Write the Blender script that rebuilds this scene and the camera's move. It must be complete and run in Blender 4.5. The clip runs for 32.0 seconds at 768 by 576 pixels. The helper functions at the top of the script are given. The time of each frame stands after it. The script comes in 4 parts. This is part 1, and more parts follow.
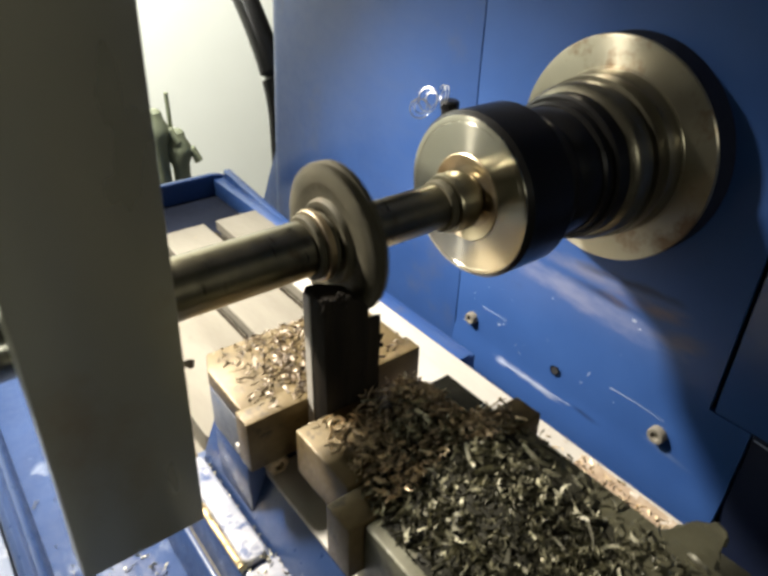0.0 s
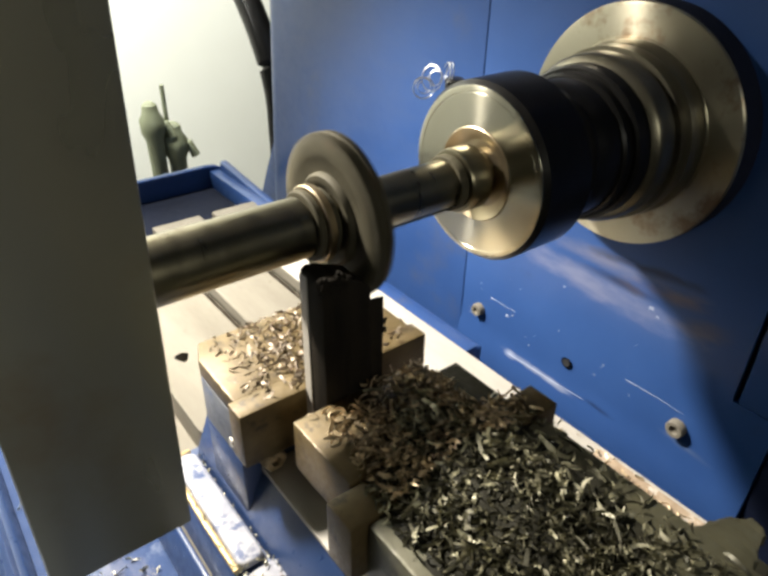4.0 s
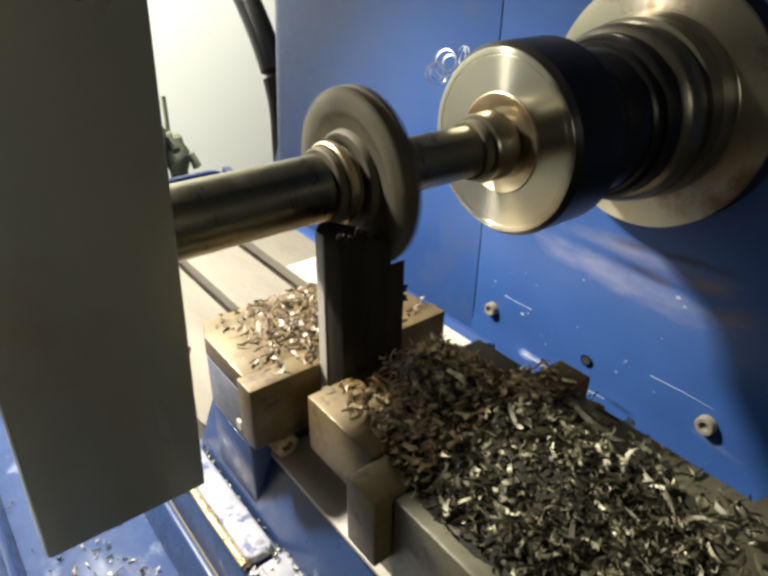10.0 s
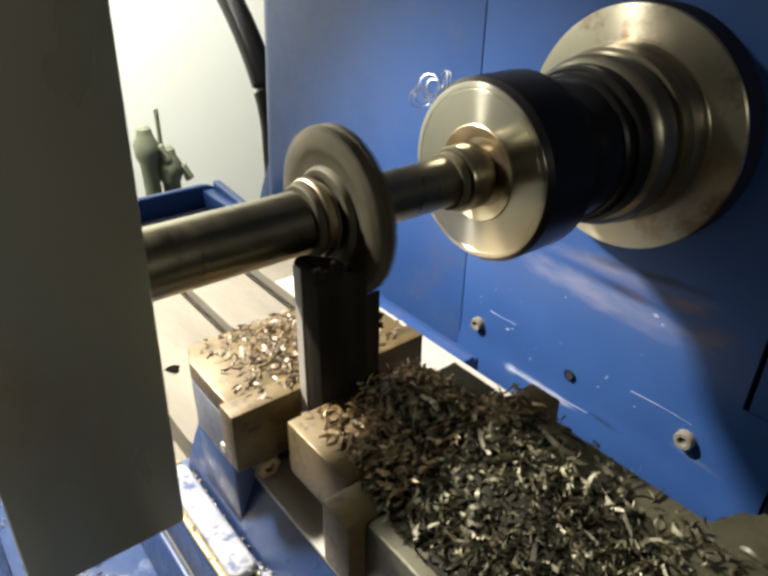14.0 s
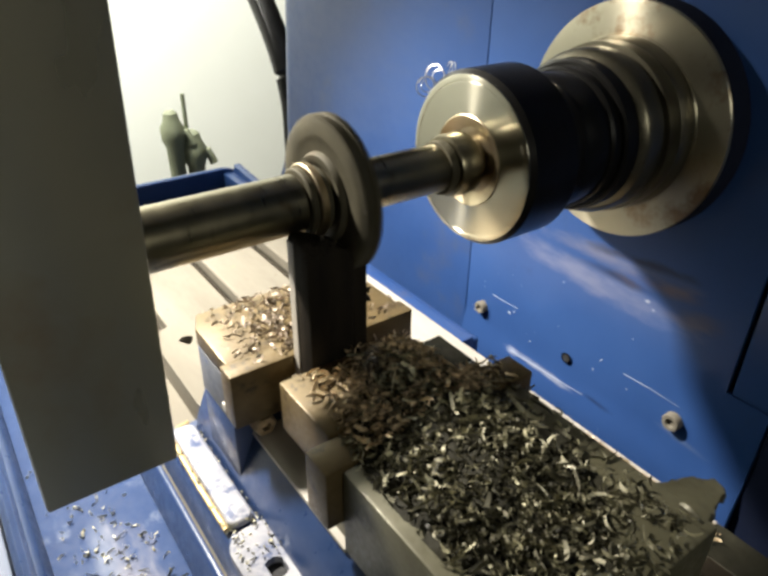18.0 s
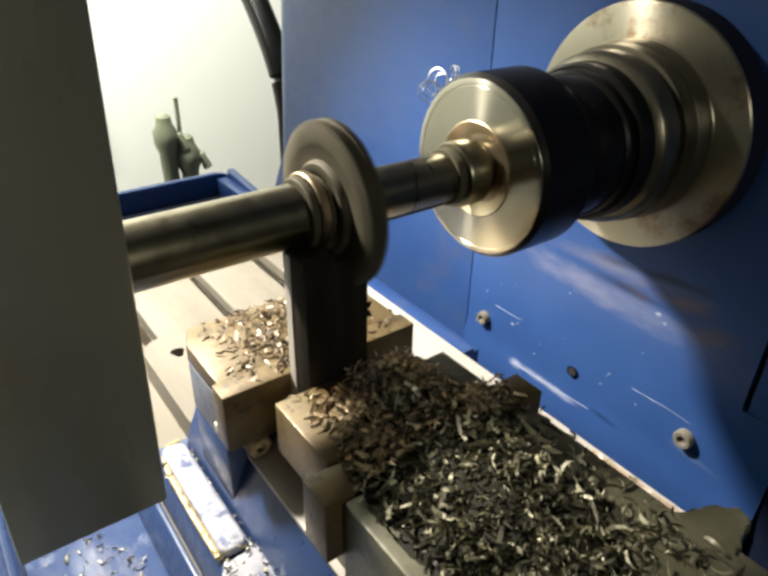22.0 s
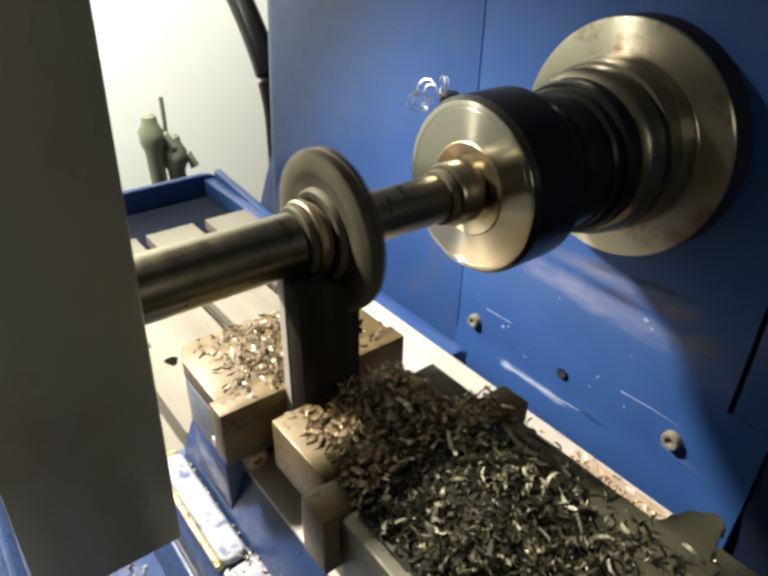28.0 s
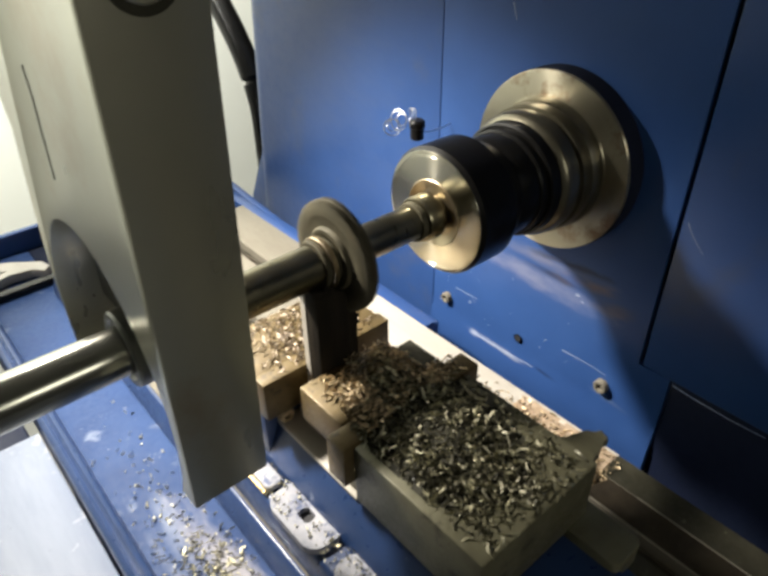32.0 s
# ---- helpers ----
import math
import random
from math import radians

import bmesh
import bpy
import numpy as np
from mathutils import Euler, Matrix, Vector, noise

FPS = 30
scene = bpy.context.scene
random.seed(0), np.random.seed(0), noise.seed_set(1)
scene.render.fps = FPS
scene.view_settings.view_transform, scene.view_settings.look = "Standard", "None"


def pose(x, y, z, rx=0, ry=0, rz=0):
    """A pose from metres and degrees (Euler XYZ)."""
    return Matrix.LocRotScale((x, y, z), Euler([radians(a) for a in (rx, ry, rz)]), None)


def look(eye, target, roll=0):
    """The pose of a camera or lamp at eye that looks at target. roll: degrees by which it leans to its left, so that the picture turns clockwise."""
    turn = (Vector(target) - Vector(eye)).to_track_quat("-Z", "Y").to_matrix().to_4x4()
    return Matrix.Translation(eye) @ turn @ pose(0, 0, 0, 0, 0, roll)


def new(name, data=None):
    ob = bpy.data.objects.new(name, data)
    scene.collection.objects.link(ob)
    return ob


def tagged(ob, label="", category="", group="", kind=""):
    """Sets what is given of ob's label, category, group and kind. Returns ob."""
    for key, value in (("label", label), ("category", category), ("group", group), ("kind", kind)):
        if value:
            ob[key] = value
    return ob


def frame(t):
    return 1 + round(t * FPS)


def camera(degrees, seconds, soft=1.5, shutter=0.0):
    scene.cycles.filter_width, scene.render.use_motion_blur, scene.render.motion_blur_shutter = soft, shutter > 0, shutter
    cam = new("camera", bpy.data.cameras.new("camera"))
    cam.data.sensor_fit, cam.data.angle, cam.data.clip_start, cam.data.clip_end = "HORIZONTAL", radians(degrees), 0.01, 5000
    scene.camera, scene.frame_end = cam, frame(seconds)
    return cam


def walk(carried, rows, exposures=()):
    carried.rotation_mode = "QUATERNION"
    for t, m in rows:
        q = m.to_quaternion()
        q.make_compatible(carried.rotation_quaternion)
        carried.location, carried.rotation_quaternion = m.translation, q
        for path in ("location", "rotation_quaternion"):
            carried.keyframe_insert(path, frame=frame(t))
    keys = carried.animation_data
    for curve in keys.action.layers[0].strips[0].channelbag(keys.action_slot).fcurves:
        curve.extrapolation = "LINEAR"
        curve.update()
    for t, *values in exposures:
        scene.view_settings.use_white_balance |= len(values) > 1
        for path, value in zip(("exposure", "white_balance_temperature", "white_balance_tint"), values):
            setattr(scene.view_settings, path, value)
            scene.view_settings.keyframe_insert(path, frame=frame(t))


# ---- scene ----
cam = camera(61.23, 32.0, soft=3.2, shutter=0.6)
# seconds, place, and turn in degrees
PATH = [
    (0, -0.1036, -0.2638, 1.2581, 58.26, -1.37, -37.44),
    (0.5, -0.1177, -0.2715, 1.2549, 57.58, -0.96, -37.13),
    (1, -0.1189, -0.2772, 1.2540, 57.63, -1.50, -37.73),
    (1.5, -0.1207, -0.2794, 1.2479, 57.29, -1.37, -38.00),
    (2, -0.1096, -0.2617, 1.2474, 58.21, -1.60, -37.40),
    (2.5, -0.1012, -0.2520, 1.2509, 58.63, -1.02, -37.40),
    (3, -0.0982, -0.2503, 1.2493, 58.19, -0.99, -37.33),
    (3.5, -0.0948, -0.2488, 1.2432, 57.84, -0.98, -37.36),
    (5.5, -0.0921, -0.2431, 1.2033, 60.99, -0.66, -38.51),
    (6, -0.0893, -0.2296, 1.1944, 61.20, -0.69, -37.97),
    (6.5, -0.0842, -0.2291, 1.1950, 61.42, -0.44, -38.34),
    (7, -0.0872, -0.2287, 1.1982, 61.57, -0.33, -38.44),
    (7.5, -0.0920, -0.2295, 1.2003, 61.61, -0.36, -38.34),
    (8, -0.0933, -0.2306, 1.1998, 61.45, -0.49, -38.36),
    (8.5, -0.0915, -0.2323, 1.2000, 61.48, -0.57, -38.31),
    (9, -0.0906, -0.2334, 1.2010, 61.70, -0.54, -38.41),
    (9.5, -0.0974, -0.2391, 1.1990, 61.51, -0.85, -38.55),
    (10, -0.0999, -0.2364, 1.1968, 60.70, -0.86, -37.89),
    (10.5, -0.0916, -0.2346, 1.2097, 61.25, -0.35, -38.27),
    (11, -0.0835, -0.2359, 1.2180, 61.97, -0.36, -38.80),
    (11.5, -0.0826, -0.2358, 1.2146, 61.90, -0.41, -39.12),
    (12, -0.0831, -0.2353, 1.2108, 61.67, -0.90, -38.97),
    (12.5, -0.0867, -0.2361, 1.2126, 61.59, -0.94, -38.87),
    (13, -0.0962, -0.2430, 1.2126, 61.62, -0.65, -38.68),
    (13.5, -0.0998, -0.2443, 1.2100, 61.04, -0.89, -38.26),
    (14, -0.0952, -0.2443, 1.2146, 60.95, -0.71, -38.36),
    (14.5, -0.0892, -0.2403, 1.2216, 61.98, -0.59, -38.47),
    (16.5, -0.0959, -0.2601, 1.2257, 60.18, -0.50, -35.77),
    (17, -0.0957, -0.2689, 1.2253, 60.29, -0.83, -35.32),
    (17.5, -0.0942, -0.2769, 1.2226, 59.89, -0.80, -35.62),
    (18, -0.0958, -0.2777, 1.2236, 59.80, -0.72, -35.72),
    (18.5, -0.1050, -0.2774, 1.2246, 60.08, -1.13, -35.57),
    (19, -0.1094, -0.2751, 1.2283, 60.41, -0.93, -35.37),
    (19.5, -0.0997, -0.2723, 1.2338, 60.69, -0.88, -36.02),
    (20, -0.0879, -0.2661, 1.2381, 61.35, -1.27, -36.20),
    (20.5, -0.0831, -0.2624, 1.2342, 61.10, -1.34, -36.06),
    (21, -0.0814, -0.2552, 1.2317, 61.01, -1.29, -35.82),
    (21.5, -0.0823, -0.2542, 1.2255, 60.59, -1.09, -35.99),
    (22, -0.0875, -0.2566, 1.2187, 60.13, -1.02, -36.17),
    (22.5, -0.0782, -0.2553, 1.2249, 60.48, -0.93, -36.31),
    (23, -0.0807, -0.2528, 1.2265, 60.51, -1.33, -36.33),
    (23.5, -0.0929, -0.2573, 1.2204, 59.96, -1.24, -36.11),
    (24, -0.0904, -0.2579, 1.2204, 60.04, -0.99, -35.85),
    (24.5, -0.0794, -0.2515, 1.2312, 60.83, -1.00, -36.30),
    (26.5, -0.0842, -0.2400, 1.2341, 60.38, -1.03, -36.91),
    (27, -0.0925, -0.2495, 1.2407, 60.10, -1.08, -37.21),
    (27.5, -0.0916, -0.2508, 1.2406, 59.75, -0.87, -37.84),
    (28, -0.0903, -0.2508, 1.2390, 59.02, -0.82, -37.63),
    (28.5, -0.0981, -0.2598, 1.2523, 57.80, -0.76, -37.50),
    (29, -0.1155, -0.2779, 1.2754, 57.19, -0.09, -37.51),
    (29.5, -0.1296, -0.3006, 1.3039, 57.24, 0.17, -38.34),
    (30, -0.1449, -0.3115, 1.3228, 57.31, -0.35, -38.23),
    (30.5, -0.1479, -0.3196, 1.3352, 56.49, -0.14, -38.82),
    (31, -0.1486, -0.3219, 1.3406, 55.76, -0.27, -39.90),
    (31.5, -0.1460, -0.3183, 1.3416, 55.23, -0.00, -40.63),
    (32, -0.1627, -0.3257, 1.3420, 55.40, 0.65, -40.84),
]
walk(cam, [(t, pose(x, y, z, rx, ry, rz)) for t, x, y, z, rx, ry, rz in PATH])

# ---- world, lights, exposure ----
world = bpy.data.worlds.new("workshop_air")
scene.world = world
world.use_nodes = True
bg = world.node_tree.nodes["Background"]
bg.inputs[0].default_value = (0.90, 0.84, 0.75, 1)
bg.inputs[1].default_value = 0.031
scene.view_settings.exposure = 0.0


def lamp(name, kind, m, energy, color, **kw):
    data = bpy.data.lights.new(name, kind)
    data.energy, data.color = energy, color
    for k, v in kw.items():
        if k == "size":
            data.size = v
        if k == "size_y":
            data.shape, data.size_y = "RECTANGLE", v
        if k == "spot":
            data.spot_size, data.spot_blend = radians(v), 0.9
        if k == "soft":
            data.shadow_soft_size = v
    ob = new(name, data)
    ob.matrix_world = m
    return ob


# work lamp over the far half of the table, turned to the vise
lamp("work_lamp_light", "SPOT", look((-0.12, 0.42, 1.47), (0.116, 0.188, 0.885)), 99.0, (1.0, 0.93, 0.82), spot=76.5, soft=0.035)
# unseen fill light added on the open side to brighten the support's face
lamp("side_fill_light", "AREA", look((-0.18, -1.45, 1.62), (-0.08, 0.0, 1.08)), 3.4, (1.0, 0.97, 0.82), size=0.45, size_y=0.3)
# unseen light added to brighten the wall beyond the machine
lamp("wall_fill_light", "AREA", look((-0.15, 0.95, 1.95), (-0.15, 1.75, 1.31)), 70.0, (1.0, 0.99, 0.90), size=1.5, size_y=0.15)

# ---- materials ----


def material(name):
    m = bpy.data.materials.new(name)
    m.use_nodes = True
    nt = m.node_tree
    return m, nt, nt.nodes["Principled BSDF"]


def node(nt, kind, **kw):
    n = nt.nodes.new(kind)
    for k, v in kw.items():
        n.inputs[k].default_value = v
    return n


def ramp(nt, src, stops):
    n = nt.nodes.new("ShaderNodeValToRGB")
    el = n.color_ramp.elements
    while len(el) < len(stops):
        el.new(0.5)
    for e, (p, c) in zip(el, stops):
        e.position, e.color = p, (*c, 1)
    nt.links.new(src, n.inputs[0])
    return n.outputs[0]


def noise_tex(nt, scale, detail=4.0, rough=0.55, stretch=(1, 1, 1)):
    co = nt.nodes.new("ShaderNodeTexCoord")
    mp = nt.nodes.new("ShaderNodeMapping")
    mp.inputs["Scale"].default_value = stretch
    nt.links.new(co.outputs["Object"], mp.inputs[0])
    n = node(nt, "ShaderNodeTexNoise", Scale=scale, Detail=detail, Roughness=rough)
    nt.links.new(mp.outputs[0], n.inputs["Vector"])
    return n.outputs[0]


def surface(name, c1, c2, rough=(0.4, 0.6), metal=0.0, scale=40.0, fine=400.0, bump=0.15, stretch=(1, 1, 1), coat=0.0, spots=None, aniso=0.0, dist=0.0006, island=0.0, spec=0.5):
    """Two colours mixed by broad noise, fine grain in gloss and relief; spots: (colour, threshold, scale) of mottling,
    stains or dirt.
    """
    m, nt, b = material(name)
    broad, grain = noise_tex(nt, scale, 5.0, 0.6, stretch), noise_tex(nt, fine, 3.0, 0.6, stretch)
    col = ramp(nt, broad, [(0.32, c1), (0.68, c2)])
    if island:
        geo = nt.nodes.new("ShaderNodeNewGeometry")
        mixn = nt.nodes.new("ShaderNodeHueSaturation")
        mul = node(nt, "ShaderNodeMapRange")
        mul.inputs["To Min"].default_value, mul.inputs["To Max"].default_value = 1 - island, 1 + island
        nt.links.new(geo.outputs["Random Per Island"], mul.inputs[0])
        nt.links.new(mul.outputs[0], mixn.inputs["Value"])
        nt.links.new(col, mixn.inputs["Color"])
        col = mixn.outputs[0]
    for c, thr, sc in spots or ():
        s = noise_tex(nt, sc, 6.0, 0.68)
        f = ramp(nt, s, [(thr, (0, 0, 0)), (thr + 0.09, (1, 1, 1))])
        mx = nt.nodes.new("ShaderNodeMix")
        mx.data_type = "RGBA"
        nt.links.new(f, mx.inputs[0])
        nt.links.new(col, mx.inputs[6])
        mx.inputs[7].default_value = (*c, 1)
        col = mx.outputs[2]
    nt.links.new(col, b.inputs["Base Color"])
    r = nt.nodes.new("ShaderNodeMapRange")
    r.inputs["From Min"].default_value, r.inputs["From Max"].default_value = 0.3, 0.7
    r.inputs["To Min"].default_value, r.inputs["To Max"].default_value = rough
    nt.links.new(grain, r.inputs[0])
    nt.links.new(r.outputs[0], b.inputs["Roughness"])
    b.inputs["Metallic"].default_value = metal
    b.inputs["Coat Weight"].default_value = coat
    b.inputs["Specular IOR Level"].default_value = spec
    b.inputs["Coat Roughness"].default_value = 0.15
    if aniso:
        b.inputs["Anisotropic"].default_value = aniso
        b.inputs["Anisotropic Rotation"].default_value = 0.25
        tg = nt.nodes.new("ShaderNodeTangent")
        tg.direction_type, tg.axis = "RADIAL", "X"
        nt.links.new(tg.outputs[0], b.inputs["Tangent"])
    if bump:
        bp = node(nt, "ShaderNodeBump", Strength=bump, Distance=dist)
        nt.links.new(grain, bp.inputs["Height"])
        nt.links.new(bp.outputs[0], b.inputs["Normal"])
    return m


BLUE = surface("blue_enamel", (0.018, 0.047, 0.150), (0.024, 0.060, 0.184), (0.30, 0.44), scale=6.0, fine=90.0, bump=0.10, spec=0.25, coat=0.08, spots=[((0.036, 0.060, 0.145), 0.58, 7.0), ((0.09, 0.115, 0.20), 0.72, 60.0)], dist=0.0008)
BLUE_WORN = surface("worn_blue_enamel", (0.011, 0.027, 0.080), (0.017, 0.038, 0.110), (0.25, 0.5), scale=9.0, fine=120.0, bump=0.2, coat=0.2, spots=[((0.30, 0.33, 0.41), 0.67, 30.0), ((0.03, 0.035, 0.05), 0.70, 40.0)])
TRAY_BLUE = surface("scuffed_tray_paint", (0.010, 0.027, 0.086), (0.017, 0.041, 0.118), (0.55, 0.75), scale=14.0, fine=160.0, bump=0.3, spec=0.25, spots=[((0.10, 0.125, 0.19), 0.61, 22.0), ((0.30, 0.31, 0.34), 0.67, 45.0), ((0.02, 0.03, 0.06), 0.69, 30.0)])
DARK_GAP = surface("dark_gap", (0.01, 0.01, 0.012), (0.02, 0.02, 0.022), (0.7, 0.9))
STEEL = surface("ground_steel", (0.128, 0.116, 0.092), (0.186, 0.171, 0.140), (0.5, 0.72), spec=0.2, metal=0.0, scale=14.0, fine=260.0, bump=0.1, stretch=(1, 0.25, 1), spots=[((0.25, 0.18, 0.105), 0.64, 30.0), ((0.11, 0.095, 0.07), 0.66, 70.0)])
JAW = surface("oily_jaw_steel", (0.076, 0.053, 0.021), (0.150, 0.109, 0.050), (0.34, 0.54), spec=0.35, metal=0.2, scale=35.0, fine=300.0, bump=0.15, spots=[((0.040, 0.028, 0.015), 0.56, 55.0), ((0.18, 0.145, 0.088), 0.63, 110.0), ((0.14, 0.08, 0.035), 0.66, 40.0)])
TURNED = surface("turned_steel", (0.60, 0.57, 0.46), (0.68, 0.65, 0.53), (0.20, 0.23), metal=1.0, scale=25.0, fine=500.0, bump=0.0, aniso=0.94, spots=[((0.40, 0.28, 0.17), 0.68, 22.0)])
DULL = surface("dull_grey_steel", (0.24, 0.24, 0.21), (0.30, 0.30, 0.265), (0.19, 0.21), metal=0.85, scale=18.0, fine=160.0, bump=0.0, stretch=(1, 0.3, 0.3))
ARBOR = surface("arbor_steel", (0.19, 0.172, 0.115), (0.27, 0.245, 0.17), (0.26, 0.36), metal=1.0, scale=18.0, fine=160.0, bump=0.0, stretch=(1, 0.3, 0.3), spots=[((0.13, 0.10, 0.06), 0.62, 30.0)])
CUTTER = surface("cutter_steel", (0.042, 0.038, 0.024), (0.082, 0.073, 0.047), (0.60, 0.75), metal=0.2, spec=0.25, scale=60.0, fine=400.0, bump=0.2, spots=[((0.08, 0.05, 0.03), 0.60, 70.0)])
BLACK = surface("blackened_steel", (0.004, 0.004, 0.004), (0.008, 0.0075, 0.007), (0.26, 0.4), spec=0.22, metal=0.0, scale=40.0, fine=300.0, bump=0.08)
BAR = surface("black_bar_steel", (0.010, 0.0088, 0.0075), (0.023, 0.019, 0.014), (0.55, 0.75), spec=0.07, metal=0.0, scale=50.0, fine=300.0, bump=0.2, stretch=(1, 1, 0.2))
# Brown mottling stands in for soft reflections on the plate.
ALU = surface("cast_support_metal", (0.36, 0.345, 0.265), (0.46, 0.45, 0.355), (0.27, 0.31), metal=0.6, scale=5.0, fine=40.0, bump=0.0, stretch=(1, 1, 0.35), spots=[((0.39, 0.335, 0.235), 0.56, 6.0)])
# Bore steel is darker than the plate: the recess's shade is in it.
BORE = surface("shaded_machined_bore", (0.13, 0.132, 0.118), (0.21, 0.21, 0.19), (0.30, 0.45), metal=0.5, scale=14.0, fine=240.0, bump=0.1)
VISE_GREY = surface("oily_olive_casting", (0.098, 0.092, 0.054), (0.156, 0.148, 0.094), (0.35, 0.55), metal=0.2, scale=30.0, fine=260.0, bump=0.15, spots=[((0.055, 0.050, 0.030), 0.58, 35.0), ((0.17, 0.165, 0.115), 0.66, 18.0)])
CHIP = surface("steel_chips", (0.28, 0.265, 0.18), (0.62, 0.59, 0.45), (0.38, 0.56), metal=0.2, spec=0.25, scale=120.0, fine=600.0, bump=0.1, island=0.7)
PINK = surface("pinkish_steel_chips", (0.23, 0.185, 0.14), (0.47, 0.405, 0.335), (0.42, 0.6), metal=0.15, spec=0.15, scale=120.0, fine=600.0, bump=0.1, island=0.6)
CHIP_BROWN = surface("heat_tinted_chips", (0.22, 0.160, 0.092), (0.60, 0.49, 0.33), (0.40, 0.6), metal=0.2, spec=0.2, scale=120.0, fine=600.0, bump=0.1, island=0.65)
CHIP_DARK = surface("dark_oily_chips", (0.042, 0.040, 0.025), (0.27, 0.255, 0.165), (0.34, 0.55), metal=0.25, spec=0.3, scale=120.0, fine=600.0, bump=0.1, island=0.9)
BRASS = surface("worn_edge_metal", (0.45, 0.33, 0.15), (0.55, 0.42, 0.22), (0.35, 0.5), metal=0.6, scale=60.0)
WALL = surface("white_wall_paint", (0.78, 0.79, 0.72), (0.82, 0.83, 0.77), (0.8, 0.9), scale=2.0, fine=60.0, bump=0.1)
WALL_GREY = surface("unseen_wall_grey", (0.20, 0.20, 0.19), (0.25, 0.25, 0.24), (0.8, 0.9), scale=2.0, fine=60.0, bump=0.1)
SCRATCH = surface("scratched_primer", (0.16, 0.20, 0.31), (0.26, 0.29, 0.38), (0.4, 0.6), scale=90.0, fine=400.0)
FLOOR = surface("grey_concrete", (0.22, 0.22, 0.21), (0.30, 0.29, 0.27), (0.7, 0.9), scale=4.0, fine=80.0, bump=0.2)
OLIVE = surface("olive_rubber", (0.22, 0.24, 0.15), (0.30, 0.32, 0.21), (0.5, 0.7), scale=12.0)
SHADE_BLACK = surface("near_black_shade", (0.010, 0.012, 0.020), (0.014, 0.018, 0.036), (0.75, 0.9), spec=0.08, scale=8.0, fine=120.0, bump=0.2)
TUFF = surface("stained_flange_steel", (0.40, 0.37, 0.28), (0.48, 0.45, 0.35), (0.30, 0.38), metal=0.95, scale=12.0, fine=300.0, bump=0.0, aniso=0.86, spots=[((0.27, 0.20, 0.13), 0.52, 14.0), ((0.20, 0.14, 0.09), 0.66, 55.0)])
SLUDGE_SHADE = surface("sludge_and_shade", (0.018, 0.017, 0.011), (0.038, 0.036, 0.024), (0.55, 0.8), spec=0.2, scale=30.0, fine=260.0, bump=0.5, spots=[((0.10, 0.092, 0.062), 0.63, 60.0)])
NOSE = surface("stained_nose_steel", (0.095, 0.087, 0.062), (0.19, 0.175, 0.13), (0.26, 0.36), metal=0.85, scale=20.0, fine=200.0, bump=0.0, spots=[((0.06, 0.05, 0.04), 0.58, 40.0)])
NUT = surface("brassy_nut_steel", (0.40, 0.33, 0.22), (0.47, 0.39, 0.27), (0.30, 0.38), metal=1.0, scale=25.0, fine=400.0, bump=0.0)
DUST = surface("brown_chip_dust", (0.20, 0.135, 0.080), (0.42, 0.33, 0.24), (0.6, 0.85), scale=60.0, fine=300.0, bump=0.5, spots=[((0.55, 0.50, 0.43), 0.56, 70.0)])
JAW_SIDE = surface("chipped_blue_grey_casting", (0.085, 0.095, 0.120), (0.155, 0.160, 0.175), (0.45, 0.7), scale=30.0, fine=200.0, bump=0.25, spots=[((0.03, 0.06, 0.17), 0.58, 40.0), ((0.42, 0.42, 0.42), 0.69, 60.0)])
NAVY = surface("darkened_navy_enamel", (0.005, 0.008, 0.021), (0.008, 0.013, 0.034), (0.45, 0.65), scale=8.0, fine=120.0, bump=0.1, spec=0.2)
SLOT = surface("dark_slot_shade", (0.014, 0.011, 0.008), (0.030, 0.024, 0.016), (0.7, 0.9), scale=40.0, fine=200.0, bump=0.4, spec=0.1)
WAY = surface("worn_slide_paint", (0.075, 0.098, 0.155), (0.15, 0.172, 0.228), (0.35, 0.6), scale=12.0, fine=200.0, bump=0.2, stretch=(1, 0.2, 1), spots=[((0.33, 0.34, 0.37), 0.57, 16.0), ((0.05, 0.07, 0.13), 0.66, 40.0)])
CHROME = surface("bright_swarf", (0.42, 0.42, 0.42), (0.55, 0.55, 0.55), (0.32, 0.45), metal=1.0, bump=0.0)
PALE = surface("pale_worn_steel", (0.34, 0.315, 0.275), (0.44, 0.415, 0.37), (0.5, 0.7), metal=0.1, scale=18.0, fine=200.0, bump=0.15, stretch=(1, 0.2, 1), spots=[((0.3, 0.3, 0.32), 0.66, 25.0)])

SCUFF = surface("scuffed_pale_paint", (0.13, 0.14, 0.185), (0.29, 0.29, 0.31), (0.4, 0.7), scale=40.0, fine=260.0, bump=0.3, spots=[((0.020, 0.040, 0.115), 0.55, 60.0), ((0.12, 0.13, 0.18), 0.60, 50.0), ((0.25, 0.16, 0.10), 0.66, 90.0)])


